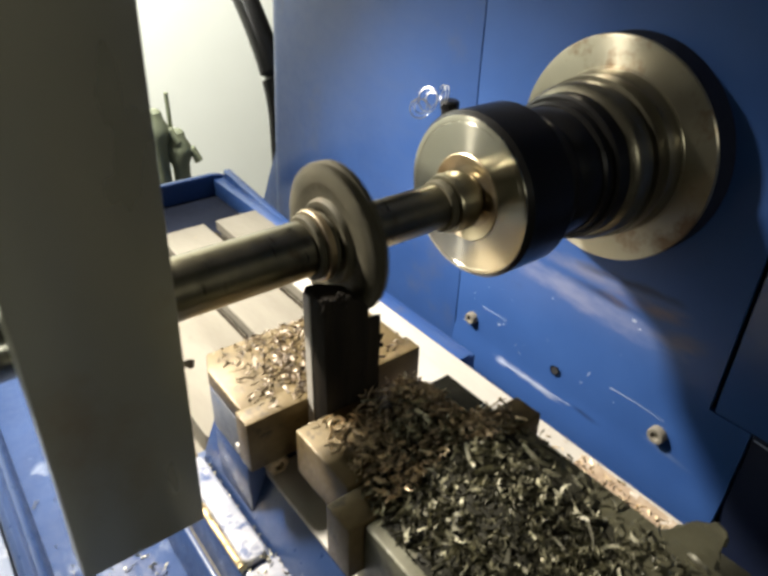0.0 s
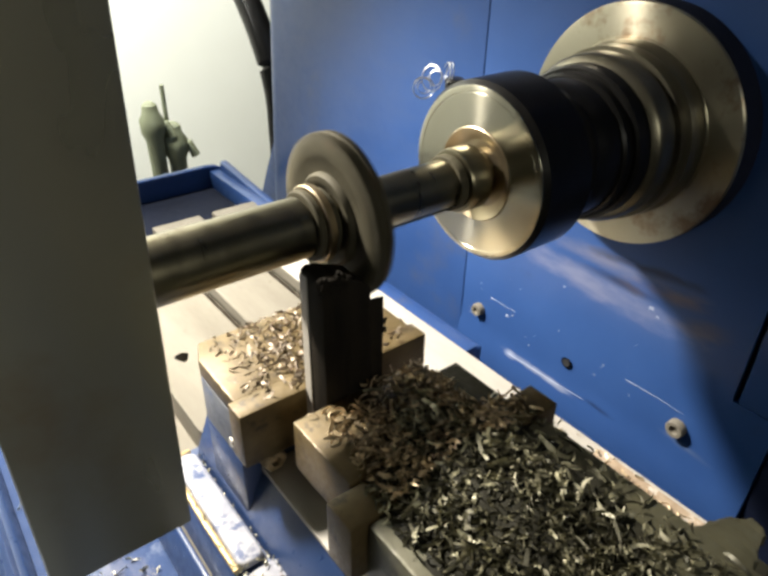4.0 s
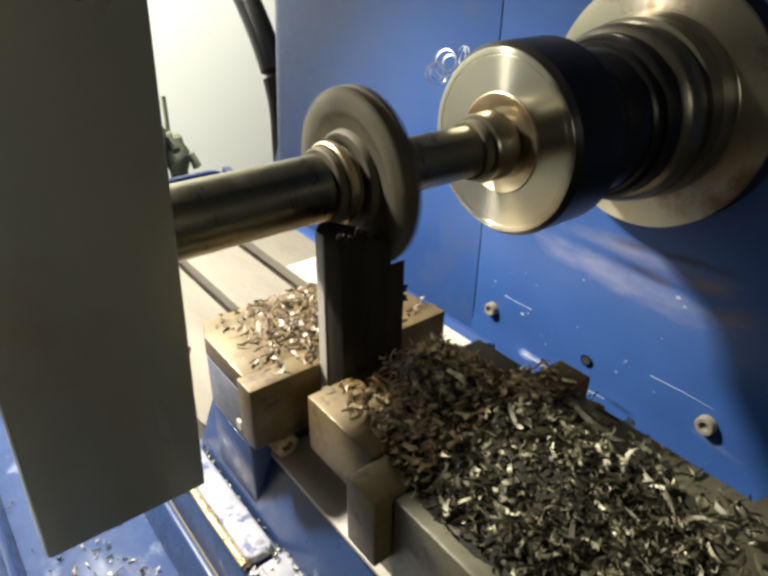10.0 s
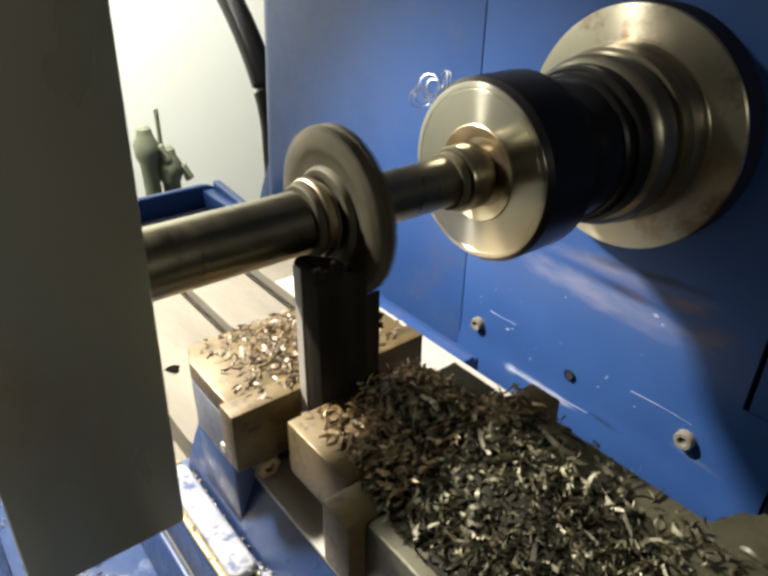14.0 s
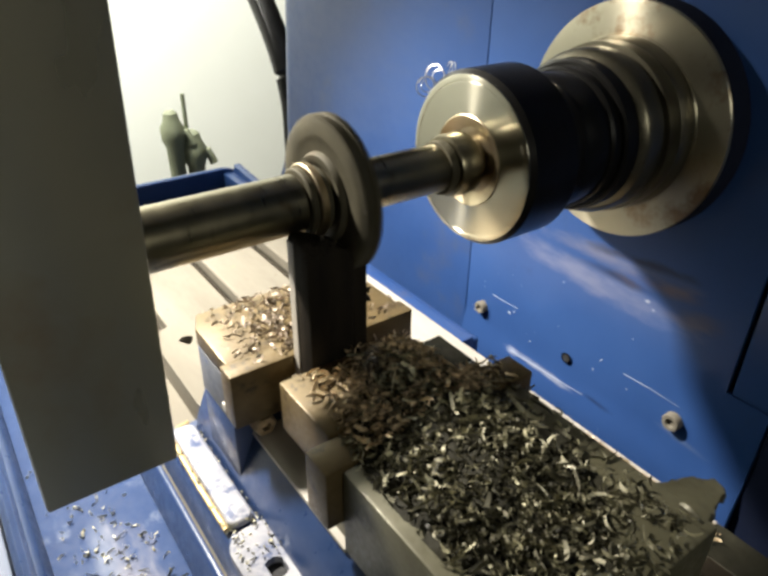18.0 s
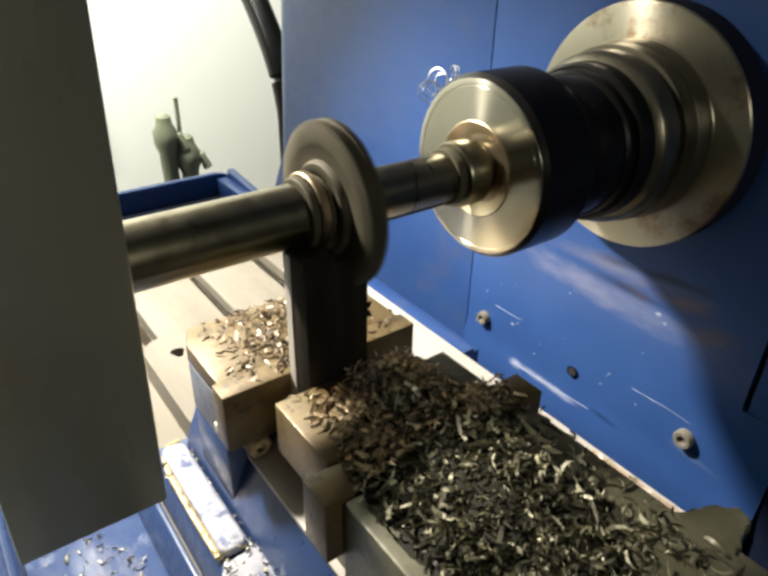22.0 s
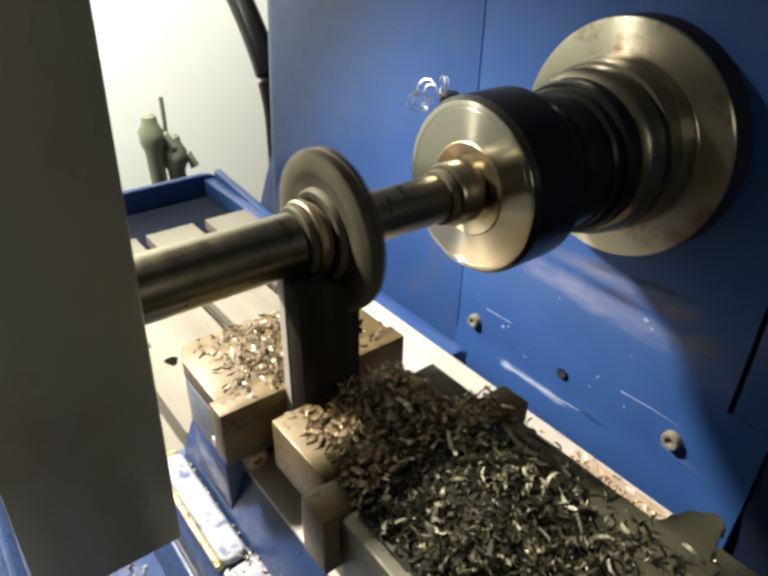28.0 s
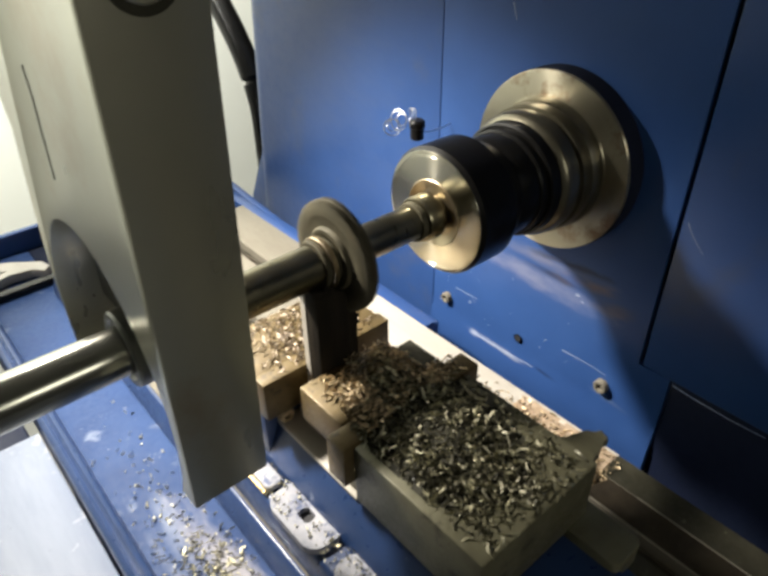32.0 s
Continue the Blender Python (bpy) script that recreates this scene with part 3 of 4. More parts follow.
# ---- arbor support: the thick plate at the near end ----
def support():
    m = thing("arbor_support", "thick grey cast bracket carrying the arbor's end", "arbor support")
    x0, xm, x1, zb = -0.0980, -0.0710, -0.0517, 1.0468
    near = lambda z: -0.0915 - 0.0035 * (z - 1.0468)
    far = [(0.0790, zb), (0.0845, 1.075), (0.0874, 1.115), (0.0835, 1.146), (0.0790, 1.168), (0.0724, 1.1935), (0.066, 1.215), (0.090, 1.27), (0.115, 1.32), (0.115, 1.62), (near(1.62), 1.62)]
    # front half, with the arch of the bore
    low_a = math.asin((zb - 1.0870) / 0.0925)
    arch = [(0.0825 * math.cos(a), 1.0870 + 0.0925 * math.sin(a)) for a in np.linspace(math.pi - low_a, low_a, 38)]
    slab = prism([(near(zb), zb)] + arch + far, "x", x0, x1, 0.0012, 2)
    for v in slab.verts:
        v.co.x += 0.0330 * (v.co.z - zb) - 0.0012 if v.co.x > xm else 0.0215 * (v.co.z - zb)
    part("plate", slab, ALU, m)
    web = [(y * 0.999, z) for y, z in arch if z > 1.085] + [(AX_Y + 0.031 * math.cos(a), 1.084 + 0.031 * math.sin(a)) for a in np.linspace(0.0, -math.pi, 15)]
    part("web", prism(web, "x", xm, x1 - 0.003), BORE, m, "inner web of the bore")
    b = part("bearing_bush", lathe([(xm + 0.001, 0.0255), (-0.0855, 0.0255), (-0.0870, 0.0240), (-0.0870, 0.0205), (-0.0855, 0.0190), (-0.0855, 0.0161), (xm + 0.001, 0.0161)], 64, close=False), BORE, m, "bored bearing bush")
    b.location = (0, AX_Y, AX_Z)
    k = part("clamp_boss", lathe([(0.004, 0.0108), (-0.0018, 0.0108), (-0.0028, 0.0098), (-0.0028, 0.0080), (-0.0018, 0.0072), (-0.0018, 0.0005)], 40, "y"), ALU, m, "round clamp screw boss")
    k.location = (-0.0690, near(1.3075) + 0.0005, 1.3075)
    g = part("boss_groove", lathe([(-0.0006, 0.0110), (-0.0006, 0.0146)], 40, "y", close=False), SLUDGE_SHADE, k, "dark ring round the boss")
    g.location = (0, -0.0007, 0)
    part("scribe_line", tube([(x0 - 0.0001, -0.0213, 1.2675), (x0 - 0.0001, -0.0215, 1.2546), (x0 - 0.0001, -0.0175, 1.2357), (x0 - 0.0001, -0.0133, 1.2131)], 0.00035, 6), DARK_GAP, m, "dark scribed line")
    return m


support()


# ---- milling table with T-slots, and its tray ----
def table():
    m = thing("milling_table", "bright ground steel table with T-slots", "machine table")
    x0, x1, y0, y1 = -0.0268, 0.2625, -0.75, 0.512
    slots = [(0.0262, 0.0407), (0.1090, 0.1220), (0.1852, 0.2022)]
    poly = [(x0, TABLE_Z - 0.05), (x0, TABLE_Z)]
    for a, b in slots:
        poly += [(a, TABLE_Z), (a, TABLE_Z - 0.014), (a - 0.006, TABLE_Z - 0.014), (a - 0.006, TABLE_Z - 0.024), (b + 0.006, TABLE_Z - 0.024), (b + 0.006, TABLE_Z - 0.014), (b, TABLE_Z - 0.014), (b, TABLE_Z)]
    poly += [(x1, TABLE_Z), (x1, TABLE_Z - 0.05)]
    part("table_top", prism(poly, "y", y0, y1, 0.0008, 1), STEEL, m)
    part("table_body", box(x0 + 0.002, x1 - 0.002, y0 + 0.002, y1 - 0.002, 0.74, TABLE_Z - 0.0505), BLUE, m)
    part("edge_rail", prism([(-0.0385, 0.8385), (-0.0372, 0.8450), (-0.0325, 0.8640), (-0.0302, 0.8676), (-0.0270, 0.8676), (-0.0270, 0.8385)], "y", y0, y1 - 0.004, 0.001), BLUE_WORN, m, "blue painted table edge")
    for a, b in slots:
        # Dark fill paints shade into the depth of the slot.
        part("slot_shade", box(a + 0.0003, b - 0.0003, y0 + 0.01, y1 - 0.001, TABLE_Z - 0.0235, TABLE_Z - 0.0170), SLOT, m, "dark fill for the slot's shade")
    # Pale strip paints in the stronger light along this edge of the table.
    part("lit_strip", box(0.2030, x1 - 0.0005, -0.1680, 0.330, TABLE_Z + 0.0001, TABLE_Z + 0.0006), PALE, m, "table edge painted pale as brightly lit")
    part("chip_dust", box(0.2040, 0.2590, -0.1676, -0.060, TABLE_Z + 0.0007, TABLE_Z + 0.0011), DUST, m, "brown chip dust")
    # Dark sheets paint in the shade over the near end of the table.
    part("shade_film", box(0.2325, x1 - 0.001, y0 + 0.01, -0.1690, TABLE_Z + 0.0001, TABLE_Z + 0.0006), SLUDGE_SHADE, m, "dark film painting in the table's shade")
    # Flat black strip painted in place of a shaded slot.
    part("groove_shade", box(0.2032, 0.2318, y0 + 0.01, -0.1690, TABLE_Z + 0.0001, TABLE_Z + 0.0004), SLOT, m, "black strip for the groove's shade")
    part("bare_edge", tube([(0.2322, -0.205, TABLE_Z + 0.0006), (0.2324, -0.30, TABLE_Z + 0.0006), (0.2322, -0.60, TABLE_Z + 0.0006)], 0.0007, 6), STEEL, m, "thin bare steel edge")
    part("shade_film", box(0.1230, 0.1842, y0 + 0.01, -0.170, TABLE_Z + 0.0001, TABLE_Z + 0.0006), SLUDGE_SHADE, m, "dark film painting in the table's shade")
    CARRIED.append(m)


table()


def tray():
    m = thing("chip_tray", "blue enamelled chip tray round the table", "tray")
    zf, zr = 0.838, 0.876
    part("tray_floor", box(-0.117, -0.0305, -0.75, 0.655, zf - 0.012, zf, 0.002), TRAY_BLUE, m, "scratched blue tray floor")
    # Far end of the floor in near black, its shade painted in.
    part("tray_floor", box(-0.0300, 0.282, 0.5130, 0.655, zf - 0.012, zf, 0.002), SHADE_BLACK, m, "far tray floor, darkened for shade")
    part("tray_wall", prism([(-0.133, zf - 0.012), (0.318, zf - 0.012), (0.317, zf + 0.011), (0.277, 0.8685), (0.265, 0.8705), (-0.133, 0.8690)], "y", 0.656, 0.668, 0.003, 3), BLUE, m)
    part("tray_wall", prism([(0.10, zf - 0.012), (0.655, zf - 0.012), (0.655, zr), (0.45, TABLE_Z - 0.011), (0.10, TABLE_Z - 0.012)], "x", 0.282, 0.294, 0.003, 3), BLUE, m)
    part("tray_lip", box(0.2645, 0.2815, 0.095, 0.655, TABLE_Z - 0.03, TABLE_Z - 0.003, 0.002), BLUE, m)
    prof = [(-0.1175, zf - 0.012), (-0.1135, zf + 0.004), (-0.117, zf + 0.018), (-0.1215, zf + 0.021), (-0.1245, zf + 0.015), (-0.1285, zf + 0.019), (-0.133, zf + 0.014), (-0.135, zf - 0.012)]
    part("tray_rim", prism(prof, "y", -0.75, 0.655, 0.001), BLUE_WORN, m, "rolled blue tray rim")
    CARRIED.append(m)


tray()
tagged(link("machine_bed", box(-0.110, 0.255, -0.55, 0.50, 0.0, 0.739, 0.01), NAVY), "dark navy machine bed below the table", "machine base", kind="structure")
# Plain dark block added beyond the slide to hide the bright floor.
tagged(link("dark_block", box(-0.300, -0.138, 0.277, 0.72, 0.0, 0.800, 0.004), NAVY), "plain dark navy block added below the tray", "machine base", kind="structure")
tagged(link("slide_way", box(-0.300, -0.1310, -0.75, 0.275, 0.0, 0.834, 0.002), WAY), "pale worn machine slide beside the tray", "slide way", kind="structure")


# ---- the vise ----
def ear_plate(x0, x1, y0, y1, z0, z1, r, hx, hy, hr):
    """A clamp ear with a bolt hole through it."""
    bm = bmesh.new()
    outer, n = round_rect(x0, x1, y0, y1, r, 7), 32
    cx, cy = hx, hy
    ang = sorted(outer, key=lambda p: math.atan2(p[1] - cy, p[0] - cx))
    inner = [(cx + hr * math.cos(math.atan2(p[1] - cy, p[0] - cx)), cy + hr * math.sin(math.atan2(p[1] - cy, p[0] - cx))) for p in ang]
    k = len(ang)
    o1, o0 = [bm.verts.new((*p, z1)) for p in ang], [bm.verts.new((*p, z0)) for p in ang]
    i1, i0 = [bm.verts.new((*p, z1 - 0.0008)) for p in inner], [bm.verts.new((*p, z0)) for p in inner]
    for a in range(k):
        b = (a + 1) % k
        for q in ((o1[a], o1[b], i1[b], i1[a]), (o1[a], o0[a], o0[b], o1[b]), (i1[a], i1[b], i0[b], i0[a])):
            bm.faces.new(q)
    return bm


def vise():
    m = thing("milling_vise", "blue and steel milling vise gripping a bar", "vise")
    side = [(-0.0265, TABLE_Z + 0.0008), (-0.0225, 0.8945), (-0.0195, 0.8975), (0.146, 0.8975), (0.150, TABLE_Z + 0.0008)]
    part("base", prism(side, "y", -0.26, 0.098, 0.002), BLUE_WORN, m, "blue painted vise base")
    bed = [(-0.0010, 0.8978), (0.0010, 0.9080), (0.0130, 0.9385), (0.0150, 0.9405), (0.110, 0.9405), (0.124, 0.8978)]
    part("bed", prism(bed, "y", -0.262, 0.088, 0.0015), BLUE_WORN, m, "dark blue bed casting")
    part("bed_way", box(0.0125, 0.108, -0.0915, 0.014, 0.9408, 0.9440, 0.0008), PALE, m, "bright bed way")
    part("bed_rail", prism(round_rect(0.104, 0.1350, -0.2500, -0.16, 0.006), "z", 0.930, 0.9495, 0.001), VISE_GREY, m, "dusty grey bed rail")
    wing = prism([(0.1230, -0.1760), (0.1370, -0.1770), (0.1500, -0.1800), (0.1600, -0.1835), (0.1660, -0.1895), (0.1655, -0.1950), (0.1590, -0.1990), (0.1500, -0.1985), (0.1430, -0.2015), (0.1330, -0.2030), (0.1230, -0.2050)], "z", 0.9835, 0.9880, 0.0012, 2)
    bmesh.ops.triangulate(wing, faces=wing.faces)
    bmesh.ops.subdivide_edges(wing, edges=wing.edges, cuts=2)
    for v in wing.verts:
        v.co += Vector((0.0035, 0.0035, 0.0022)) * noise.noise(v.co * 190.0) + Vector((0.0, 0.0, 0.0040 - 0.20 * max(v.co.x - 0.130, 0.0)))
    part("end_wing", wing, VISE_GREY, m, "ragged cake of oily dust at the cover's end")
    # ledge along the base, scuffed white, with a bare metal edge
    part("ledge", prism(round_rect(-0.0185, -0.0020, -0.0120, 0.0900, 0.006), "z", 0.8978, 0.9040, 0.0022, 3), SCUFF, m, "scuffed whitish ledge")
    part("ledge_edge", tube([(-0.0200, -0.010, 0.9000), (-0.0205, 0.03, 0.9003), (-0.0200, 0.070, 0.9003), (-0.0170, 0.085, 0.9003), (-0.0110, 0.0925, 0.9003), (-0.0040, 0.0935, 0.9003)], 0.0021, 8), BRASS, m, "bare metal edge")
    part("clamp_ear", ear_plate(-0.0265, 0.0145, -0.0850, -0.0185, 0.8978, 0.9045, 0.014, -0.0085, -0.0525, 0.0072), SCUFF, m, "chipped white clamp ear")
    part("clamp_ear", ear_plate(-0.0245, 0.0040, -0.1700, -0.1020, 0.8978, 0.9040, 0.012, -0.0060, -0.1350, 0.0072), SCUFF, m, "chipped white clamp ear")
    part("clamp_ear", ear_plate(0.0120, 0.0640, 0.0995, 0.2360, TABLE_Z + 0.0008, 0.8930, 0.020, 0.0375, 0.2070, 0.0068), STEEL, m, "bare steel clamp ear")
    for hx, hy in ((-0.0085, -0.0525), (-0.0060, -0.1350)):
        part("bolt_hole", lathe([(0.8980, 0.0002), (0.8983, 0.0071)], 24, "z", close=False), DARK_GAP, m, "dark bolt hole").location = (hx, hy, 0)
    # fixed jaw with its hardened plate, a step at each end
    body = [(0.0015, 0.0148), (0.1235, 0.0148), (0.1235, 0.0600), (0.1180, 0.0760), (0.0080, 0.0760), (0.0015, 0.0600)]
    jaw = part("fixed_jaw", prism(body, "z", 0.900, 0.9520, 0.002), BLUE_WORN, m, "blue painted jaw casting")
    part("jaw_flank", prism(body, "z", 0.9522, 0.9860, 0.0015), JAW_SIDE, jaw, "chipped blue-grey flank of the jaw")
    part("jaw_top", prism(body, "z", 0.9862, 0.9988, 0.0015), JAW, jaw, "bare oily jaw top")
    part("weld_spot", lathe([(-0.0010, 0.0005), (-0.0010, 0.003), (0.002, 0.004)], 9), PALE, jaw, "pale chipped spot").location = (0.0012, 0.024, 0.962)
    part("jaw_plate", box(-0.0022, 0.125, 0.0002, 0.0146, 0.9625, 1.0, 0.0010), JAW, jaw, "hardened jaw plate")
    s = part("jaw_bolt", lathe([(0.004, 0.0078), (-0.004, 0.0078), (-0.0055, 0.0066), (-0.0055, 0.0034), (-0.002, 0.0036), (-0.002, 0.0003)], 6, "y"), CHIP_BROWN, jaw, "rusty jaw bolt")
    s.location = (0.0185, 0.0105, 0.9510)
    part("movable_jaw", box(0.0172, 0.1000, -0.0710, -0.0205, 0.9700, 1.0025, 0.0012), JAW, m)
    part("jaw_foot", box(0.0330, 0.0960, -0.0705, -0.0230, 0.9443, 0.9698, 0.001), VISE_GREY, m, "oily grey jaw foot")
    part("jaw_carrier", box(0.0035, 0.1395, -0.0915, -0.0720, 0.9640, 1.0010, 0.0012), JAW, m)
    part("carrier_foot", box(0.0165, 0.1200, -0.0912, -0.0722, 0.9443, 0.9638, 0.001), VISE_GREY, m, "oily grey carrier foot")
    part("slide_cover", box(0.0120, 0.1265, -0.2105, -0.0918, 0.9445, 0.9995, 0.0020), VISE_GREY, m, "oily grey slide cover")
    CARRIED.append(m)


vise()


def bar():
    m = thing("workpiece_bar", "blackened flat steel bar clamped upright in the vise", "workpiece")
    x0, x1 = 0.0385, 0.0752
    cut_line = [(0.0, 1.0440), (-0.005, 1.0465), (-0.010, 1.0498), (-0.015, 1.0535), (-0.0203, 1.0568)]
    body = bmesh.new()
    prism([(-0.0203, 0.9446), (0.0, 0.9446)] + cut_line, "x", 0.0668, x1, 0.0005, bm=body)
    top = [(0.0669, 1.0640), (0.0640, 1.0690), (0.0590, 1.0715), (0.0530, 1.0740), (0.0470, 1.0765), (0.0420, 1.0775), (x0 + 0.001, 1.0770), (x0, 1.0750)]
    prism([(x0, 0.9446), (0.0669, 0.9446)] + top, "y", -0.0203, 0.0, 0.0006, bm=body)
    part("bar", body, BAR, m)
    # Pale strip: the bar's bare edge and the light it catches, in colour.
    part("bare_edge", prism([(x0 - 0.0004, 0.0003), (x0 + 0.0010, 0.0004), (x0 - 0.0001, -0.0062), (x0 - 0.0006, -0.0058)], "z", 0.9450, 1.0740), PALE, m, "bare edge, pale for the light on it")
    rng = random.Random(5)
    for i in range(26):
        x, z = x0 + rng.uniform(-0.001, 0.016), 1.070 + rng.uniform(0, 0.010)
        bm = bmesh.new()
        bmesh.ops.create_icosphere(bm, subdivisions=1, radius=1.0)
        for v in bm.verts:
            v.co = Vector((x, -0.0196, z)) + v.co * rng.uniform(0.0010, 0.0022)
        part("burr", bm, BAR, m, "raised ragged burr" if i < 1 else "")
    for z in (1.040, 1.034, 1.0355):
        bm = bmesh.new()
        bmesh.ops.create_icosphere(bm, subdivisions=1, radius=1.0)
        for v in bm.verts:
            v.co = Vector((x1 + 0.0012, -0.019, z)) + v.co * rng.uniform(0.0010, 0.0030)
        part("burr", bm, BAR, m)
    CARRIED.append(m)


bar()


# ---- chips ----
def ribbon(vs, fs, p, rot, length, w, curl, twist=0.5, n=7):
    base = len(vs)
    for i in range(n + 1):
        s = (i / n - 0.5) * curl
        rad = length / (abs(curl) + 1e-3)
        c = Vector((rad * math.sin(s), rad * (1 - math.cos(s)) * (1 if curl > 0 else -1), 0.0003 * math.sin(i)))
        ww = w * (1 - 0.9 * abs(i / n - 0.5) ** 1.5)
        tw = twist * s
        for k in (-1, 1):
            v = rot @ (c + Vector((0, k * ww * math.sin(tw) * 0.5, k * ww * 0.5 * math.cos(tw))))
            vs.append((p[0] + v.x, p[1] + v.y, p[2] + v.z))
    for i in range(n):
        a = base + 2 * i
        fs.append((a, a + 1, a + 3, a + 2))


def chips(name, label, mat, count, place, size=(0.005, 0.0115), seed=1, width=(0.0011, 0.0023), tilt=0.32):
    rng = random.Random(seed)
    vs, fs = [], []
    for _ in range(count):
        p = place(rng)
        if p is None:
            continue
        curl = rng.choice((0.8, 1.8, 2.8, 4.0)) * rng.uniform(0.6, 1.2) * rng.choice((-1, 1))
        rot = Euler((rng.gauss(0, tilt) + (1.1 if rng.random() < 0.18 else 0), rng.gauss(0, tilt), rng.uniform(0, 6.283))).to_matrix()
        ribbon(vs, fs, p, rot, rng.uniform(*size), rng.uniform(*width), curl, rng.uniform(-1.5, 1.5))
    me = bpy.data.meshes.new(name)
    me.from_pydata(vs, [], fs)
    for f in me.polygons:
        f.use_smooth = True
    me.materials.append(mat)
    ob = tagged(new(name, me), label, "metal chips", kind="stuff")
    CARRIED.append(ob)
    return ob


def heap(x, y):
    h = 0.009 * math.exp(-((x - 0.078) / 0.030) ** 2 - ((y + 0.085) / 0.045) ** 2)
    h += 0.006 * math.exp(-((x - 0.074) / 0.014) ** 2 - ((y + 0.040) / 0.018) ** 2)
    h += 0.003 * math.exp(-((x - 0.070) / 0.045) ** 2 - ((y + 0.14) / 0.05) ** 2)
    return max(h + 0.002 * noise.noise((x * 90, y * 90, 0)), 0.0)


def on_cover(rng):
    x, y = rng.uniform(0.019, 0.1235), rng.uniform(-0.2085, -0.030)
    if y > -0.070 and not 0.056 < x < 0.080:
        return None
    dens = 0.045 + math.exp(-((x - 0.061) / 0.028) ** 2 - ((y + 0.120) / 0.060) ** 4)
    if rng.random() > dens:
        return None
    return x, y, (1.0030 if y > -0.072 else 1.0005) + heap(x, y) * rng.uniform(0.5, 1.0) + rng.uniform(0, 0.0025)


def on_far_cover(rng):
    x, y = rng.uniform(0.022, 0.123), rng.uniform(-0.207, -0.13)
    return x, y, 1.0005 + rng.uniform(0, 0.002)


def on_jaw(rng):
    x, y = rng.uniform(0.026, 0.134), rng.uniform(-0.091, -0.024)
    keep = math.exp(-((x - 0.046) / 0.018) ** 2 - ((y + 0.070) / 0.030) ** 2) + 0.75 * math.exp(-((x - 0.095) / 0.018) ** 2)
    if rng.random() > keep or (x > 0.099 and y > -0.071):
        return None
    return x, y, 1.0030 + heap(x, y) * rng.uniform(0.5, 1.0) + rng.uniform(0, 0.0025)


def on_jaw_end(rng):
    x, y = rng.gauss(0.092, 0.010), rng.uniform(-0.078, -0.026)
    if not 0.070 < x < (0.097 if y > -0.071 else 0.125):
        return None
    return x, y, 1.0035 + heap(x, y) * rng.uniform(0.2, 0.6) + rng.uniform(0, 0.0020)


def on_fixed(rng):
    x, y = rng.gauss(0.058, 0.024), rng.uniform(0.003, 0.072)
    if not 0.006 < x < 0.120:
        return None
    return x, y, 1.0005 + rng.uniform(0, 0.0025)


def on_strip(rng):
    x, y = 0.215 + abs(rng.gauss(0.0, 0.016)), rng.uniform(-0.175, -0.02)
    if not 0.214 < x < 0.262 or rng.random() > (0.04 - y) / 0.2:
        return None
    return x, y, TABLE_Z + 0.0008 + rng.uniform(0, 0.003)


def on_tray(rng):
    x, y = rng.gauss(-0.078, 0.017), rng.gauss(0.0, 0.10)
    if not -0.111 < x < -0.041:
        return None
    return x, y, 0.8388 + rng.uniform(0, 0.0015)


def on_table_left(rng):
    x, y = rng.gauss(-0.075, 0.016), rng.gauss(-0.01, 0.035)
    if not -0.111 < x < -0.041:
        return None
    return x, y, 0.8392 + rng.uniform(0, 0.002)


def on_ledge(rng):
    x, y = rng.uniform(-0.0225, 0.000), rng.uniform(-0.16, 0.085)
    if math.hypot(x + 0.0085, y + 0.0525) < 0.011:
        return None
    return x, y, 0.9050 + rng.uniform(0, 0.0012) - (0.003 if y > -0.014 else 0)


def chip_bed():
    """The packed swarf under the loose curls, coloured dark for the shaded gaps between."""
    n, k = 46, 70
    xs, ys = np.linspace(0.0185, 0.1225, n), np.linspace(-0.2095, -0.0300, k)
    vs, fs = [], []
    for y in ys:
        for x in xs:
            dens = math.exp(-((x - 0.061) / 0.036) ** 2 - ((y + 0.115) / 0.066) ** 4)
            if y > -0.072:
                dens *= math.exp(-((x - 0.063) / 0.015) ** 2)
            z = 0.9975 + 0.0062 * dens + heap(x, y) * 0.7 * (dens if y > -0.072 else 1.0) + 0.0016 * noise.noise((x * 260, y * 260, 3.0)) * dens
            vs.append((x, y, z + (0.0028 if y > -0.072 else 0.0) * dens))
    for j in range(k - 1):
        for i in range(n - 1):
            a = j * n + i
            fs.append((a, a + 1, a + n + 1, a + n))
    me = bpy.data.meshes.new("packed_swarf")
    me.from_pydata([tuple(map(float, v)) for v in vs], [], fs)
    for f in me.polygons:
        f.use_smooth = True
    me.materials.append(SLUDGE_SHADE)
    CARRIED.append(tagged(new("packed_swarf", me), "packed dark oily swarf on the vise's slide", "metal chips", kind="stuff"))


chip_bed()
chips("chip_heap", "heap of dark curled steel chips on the vise", CHIP_DARK, 8500, on_cover, seed=2, size=(0.006, 0.014))
chips("bright_chips", "scattered bright curled chips on the vise", CHIP, 520, on_cover, seed=3, size=(0.011, 0.021), width=(0.0018, 0.0032))
chips("loose_chips", "loose bright chips on the slide cover", CHIP, 90, on_far_cover, seed=13, size=(0.006, 0.016), width=(0.0014, 0.0026))
chips("brown_chips", "brown heat-tinted chips on the movable jaw", CHIP_BROWN, 2300, on_jaw, seed=4, size=(0.005, 0.013), width=(0.0012, 0.0026))
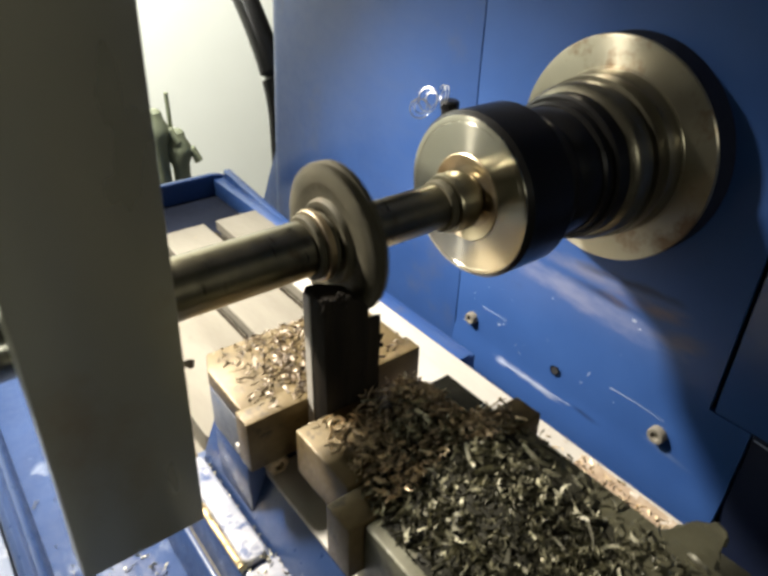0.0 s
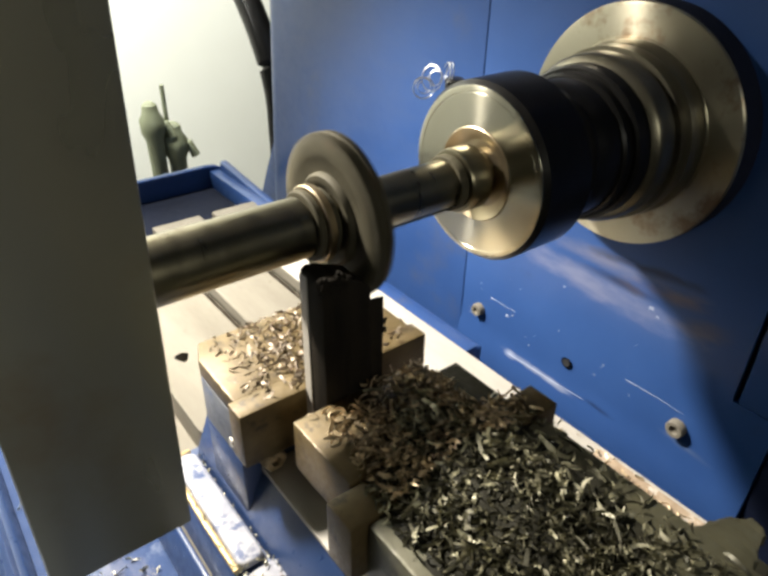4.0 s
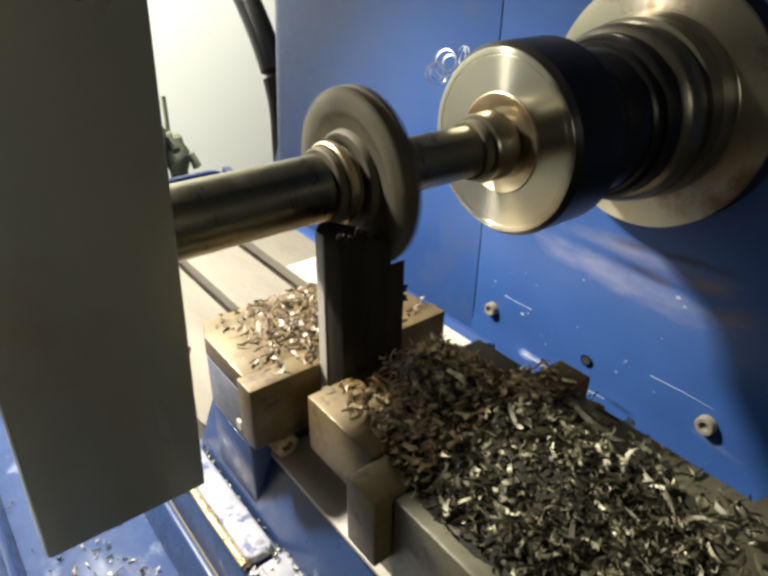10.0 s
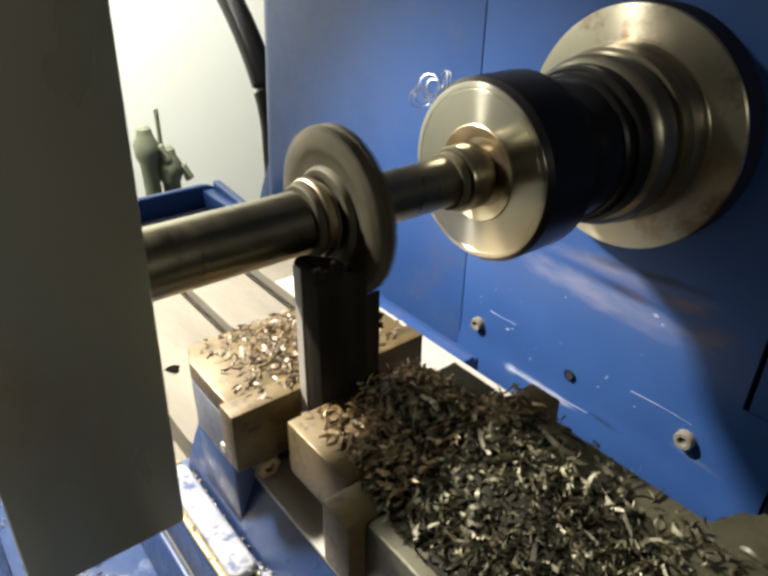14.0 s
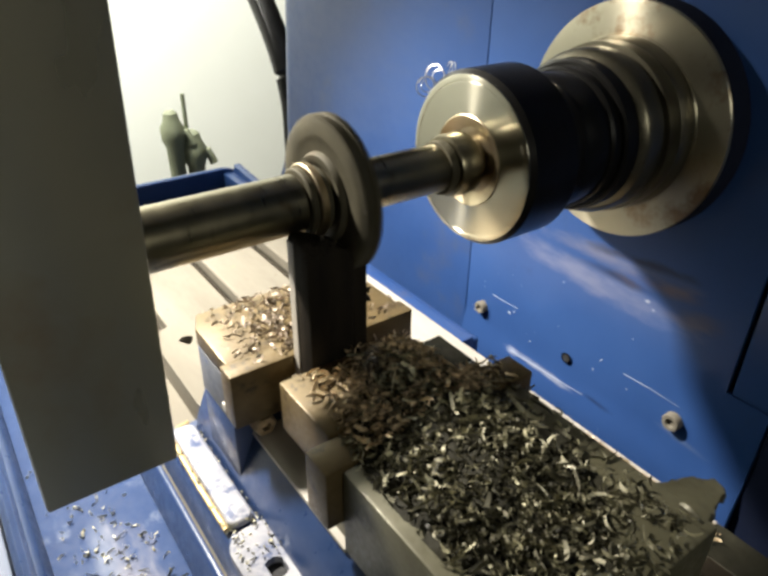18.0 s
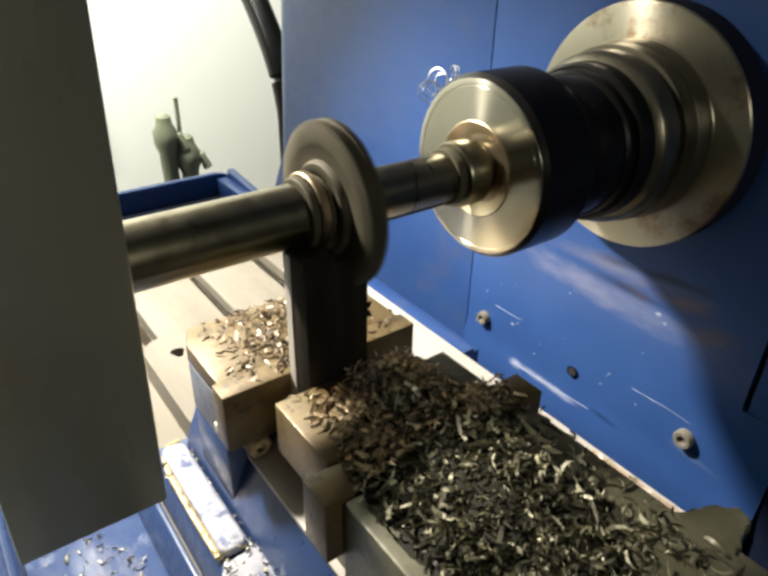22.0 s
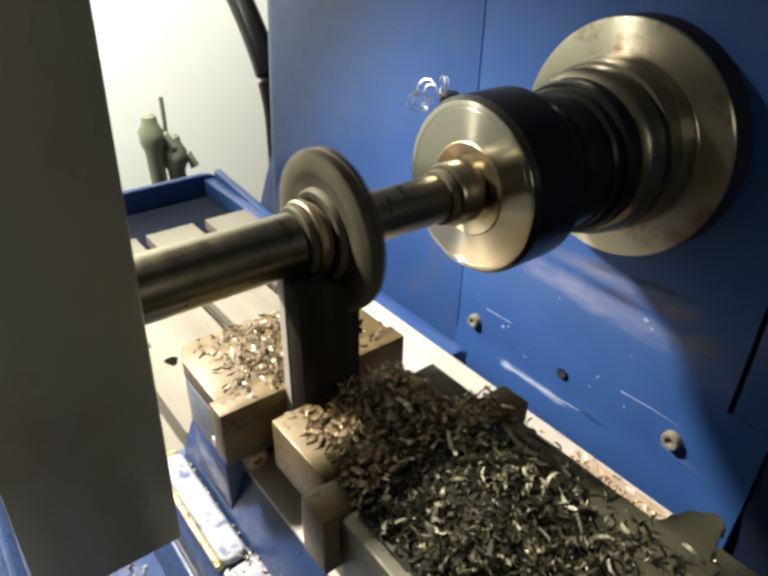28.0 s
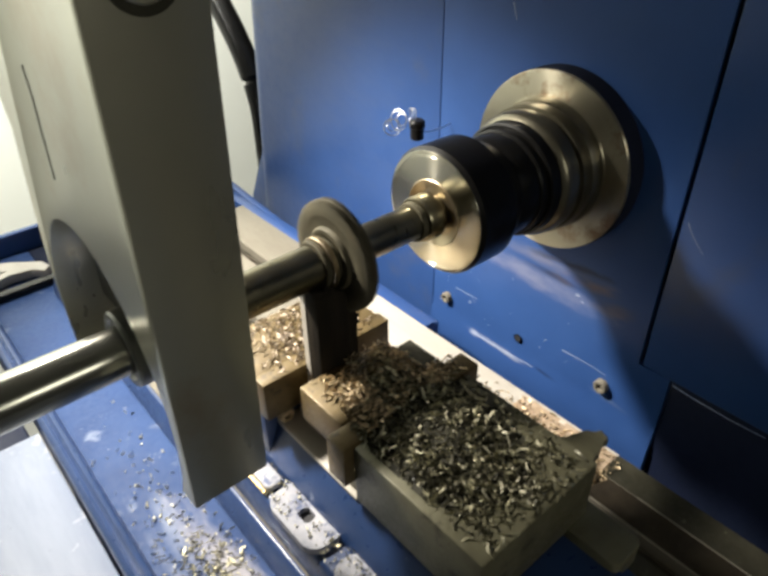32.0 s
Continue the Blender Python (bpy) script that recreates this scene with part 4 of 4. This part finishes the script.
chips("pinkish_chips", "pinkish bright chips on the end of the movable jaw", PINK, 380, on_jaw_end, seed=23, size=(0.004, 0.011), width=(0.0014, 0.0028))
chips("jaw_chips", "bright chips scattered on the fixed jaw", PINK, 460, on_fixed, seed=5, size=(0.003, 0.0085))
chips("strip_chips", "brown chips along the table's edge", CHIP_BROWN, 800, on_strip, seed=6)
chips("tray_chips", "fine chips scattered in the tray", CHIP, 320, on_tray, seed=7, size=(0.002, 0.007), tilt=0.15)
chips("table_chips", "bright chips heaped on the tray floor", CHIP, 300, on_table_left, seed=8, size=(0.004, 0.011), tilt=0.3)
chips("ledge_chips", "fine chips on the vise base", CHIP, 300, on_ledge, seed=9, size=(0.002, 0.005), tilt=0.15)


# ---- curled swarf hanging beside the spindle ----
def swarf():
    m = thing("swarf_curl", "bright springy curl of steel swarf on a dark pin", "swarf")
    part("pin", lathe([(-0.0110, 0.0005), (-0.0110, 0.0060), (-0.0095, 0.0074), (0.0015, 0.0074), (0.0030, 0.0088), (0.0085, 0.0088), (0.0105, 0.0070), (0.0105, 0.0005)], 12, "z"), BLACK, m, "dark round stub").location = (0.296, 0.1555, 1.0885)
    part("strand", tube([(0.298, 0.1555, 1.089), (0.315, 0.158, 1.080), (0.335, 0.160, 1.078), (COL_X + 0.001, 0.160, 1.080)], 0.0007, 5), CHROME, m, "thin shiny strand")
    for cx, cy, cz, r, turns, ax in ((0.285, 0.171, 1.098, 0.0115, 2.4, 0.2), (0.283, 0.181, 1.088, 0.0095, 2.2, 0.9), (0.291, 0.158, 1.104, 0.0090, 1.8, -0.5)):
        rot = Euler((0.3, 0.2, ax)).to_matrix()
        pts = []
        for i in range(40):
            a = 2 * math.pi * turns * i / 39
            rr = r * (0.75 + 0.25 * math.sin(a * 0.37))
            pts.append(Vector((cx, cy, cz)) + rot @ Vector((0.0035 * turns * (i / 39 - 0.5), rr * math.cos(a), rr * math.sin(a))))
        part("curl", tube(pts, 0.0005, 5), CHROME, m, "shiny coil")
    return m


swarf()


def wall_tools():
    for x, w, top in ((0.310, 0.0200, 0.880), (0.349, 0.0210, 0.834)):
        m = thing("coolant_nozzle", "olive green coolant nozzle standing behind the tray", "nozzle", (x, 1.0, 0.0), group="nozzles behind the tray")
        prof = [(0.0, 0.05), (0.02, 0.05), (0.03, 0.02), (0.62, 0.018), (0.70, w * 0.75), (top - 0.075, w * 0.85), (top - 0.06, w * 1.15), (top - 0.035, w * 1.2), (top - 0.02, w * 0.8), (top - 0.006, w * 0.7), (top, w * 0.35)]
        part("stem", lathe(prof[:5], 16, "z"), OLIVE, m)
        part("head", lathe(prof[4:], 16, "z"), OLIVE, m)
        part("spout", tube([(0.0, 0.0, top - 0.05), (w * 1.2, -0.01, top - 0.045), (w * 1.6, -0.015, top - 0.07)], w * 0.45, 10), OLIVE, m)
    m = thing("upright_rod", "thin dark upright rod behind the tray", "rod", (0.341, 1.01, 0.0))
    part("rod", tube([(0, 0, 0.0), (0, 0, 0.6), (0.002, 0, 0.905)], 0.0045, 8), OLIVE, m)
    b = thing("wall_box", "dark grey box on the white wall", "box", (0.275, 1.73, 0.0))
    part("case", box(-0.06, 0.025, -0.05, 0.019, 0.64, 0.80, 0.006), BLACK, b)
    part("cover", box(-0.05, 0.015, -0.062, -0.051, 0.655, 0.785, 0.004), OLIVE, b)
    y = link("yellow_strip", box(0.19, 0.215, 1.735, 1.7495, 0.84, 1.25, 0.002), surface("yellow_plastic", (0.55, 0.55, 0.08), (0.65, 0.62, 0.12), (0.4, 0.6)))
    tagged(y, "yellow-green plastic strip fixed to the wall", "strip")


wall_tools()


def tray_clamp():
    """A pale forked strap clamp lying across the tray."""
    m = thing("strap_clamp", "pale forked strap clamp lying in the tray", "clamp", (-0.075, 0.575, 0.8395))
    outline = [(-0.075, -0.030), (-0.05, -0.020), (0.0, -0.006), (0.028, -0.010), (0.042, -0.024), (0.052, -0.016), (0.046, 0.004), (0.03, 0.016), (0.012, 0.030), (-0.01, 0.044), (-0.045, 0.044), (-0.075, 0.030), (-0.070, 0.018), (-0.04, 0.024), (-0.016, 0.018), (0.0, 0.008), (-0.04, -0.002), (-0.078, -0.016)]
    part("strap", prism(outline, "z", 0.0, 0.014, 0.0015), PALE, m)
    part("pad", box(-0.08, 0.05, -0.045, -0.032, 0.0, 0.010, 0.002), BLACK, m)
    CARRIED.append(m)


tray_clamp()


def motions():
    rows, turn = [], 0.0
    for i in range(0, 321):
        rows.append((i / 10, pose(0, AX_Y, AX_Z, turn)))
        turn += 76.0
    walk(ARBOR_THING, rows)
    for ob in CARRIED:
        x, y, z = ob.location
        walk(ob, [(t, pose(x + TABLE_DX, y + dy, z)) for t, dy in FEED])


motions()
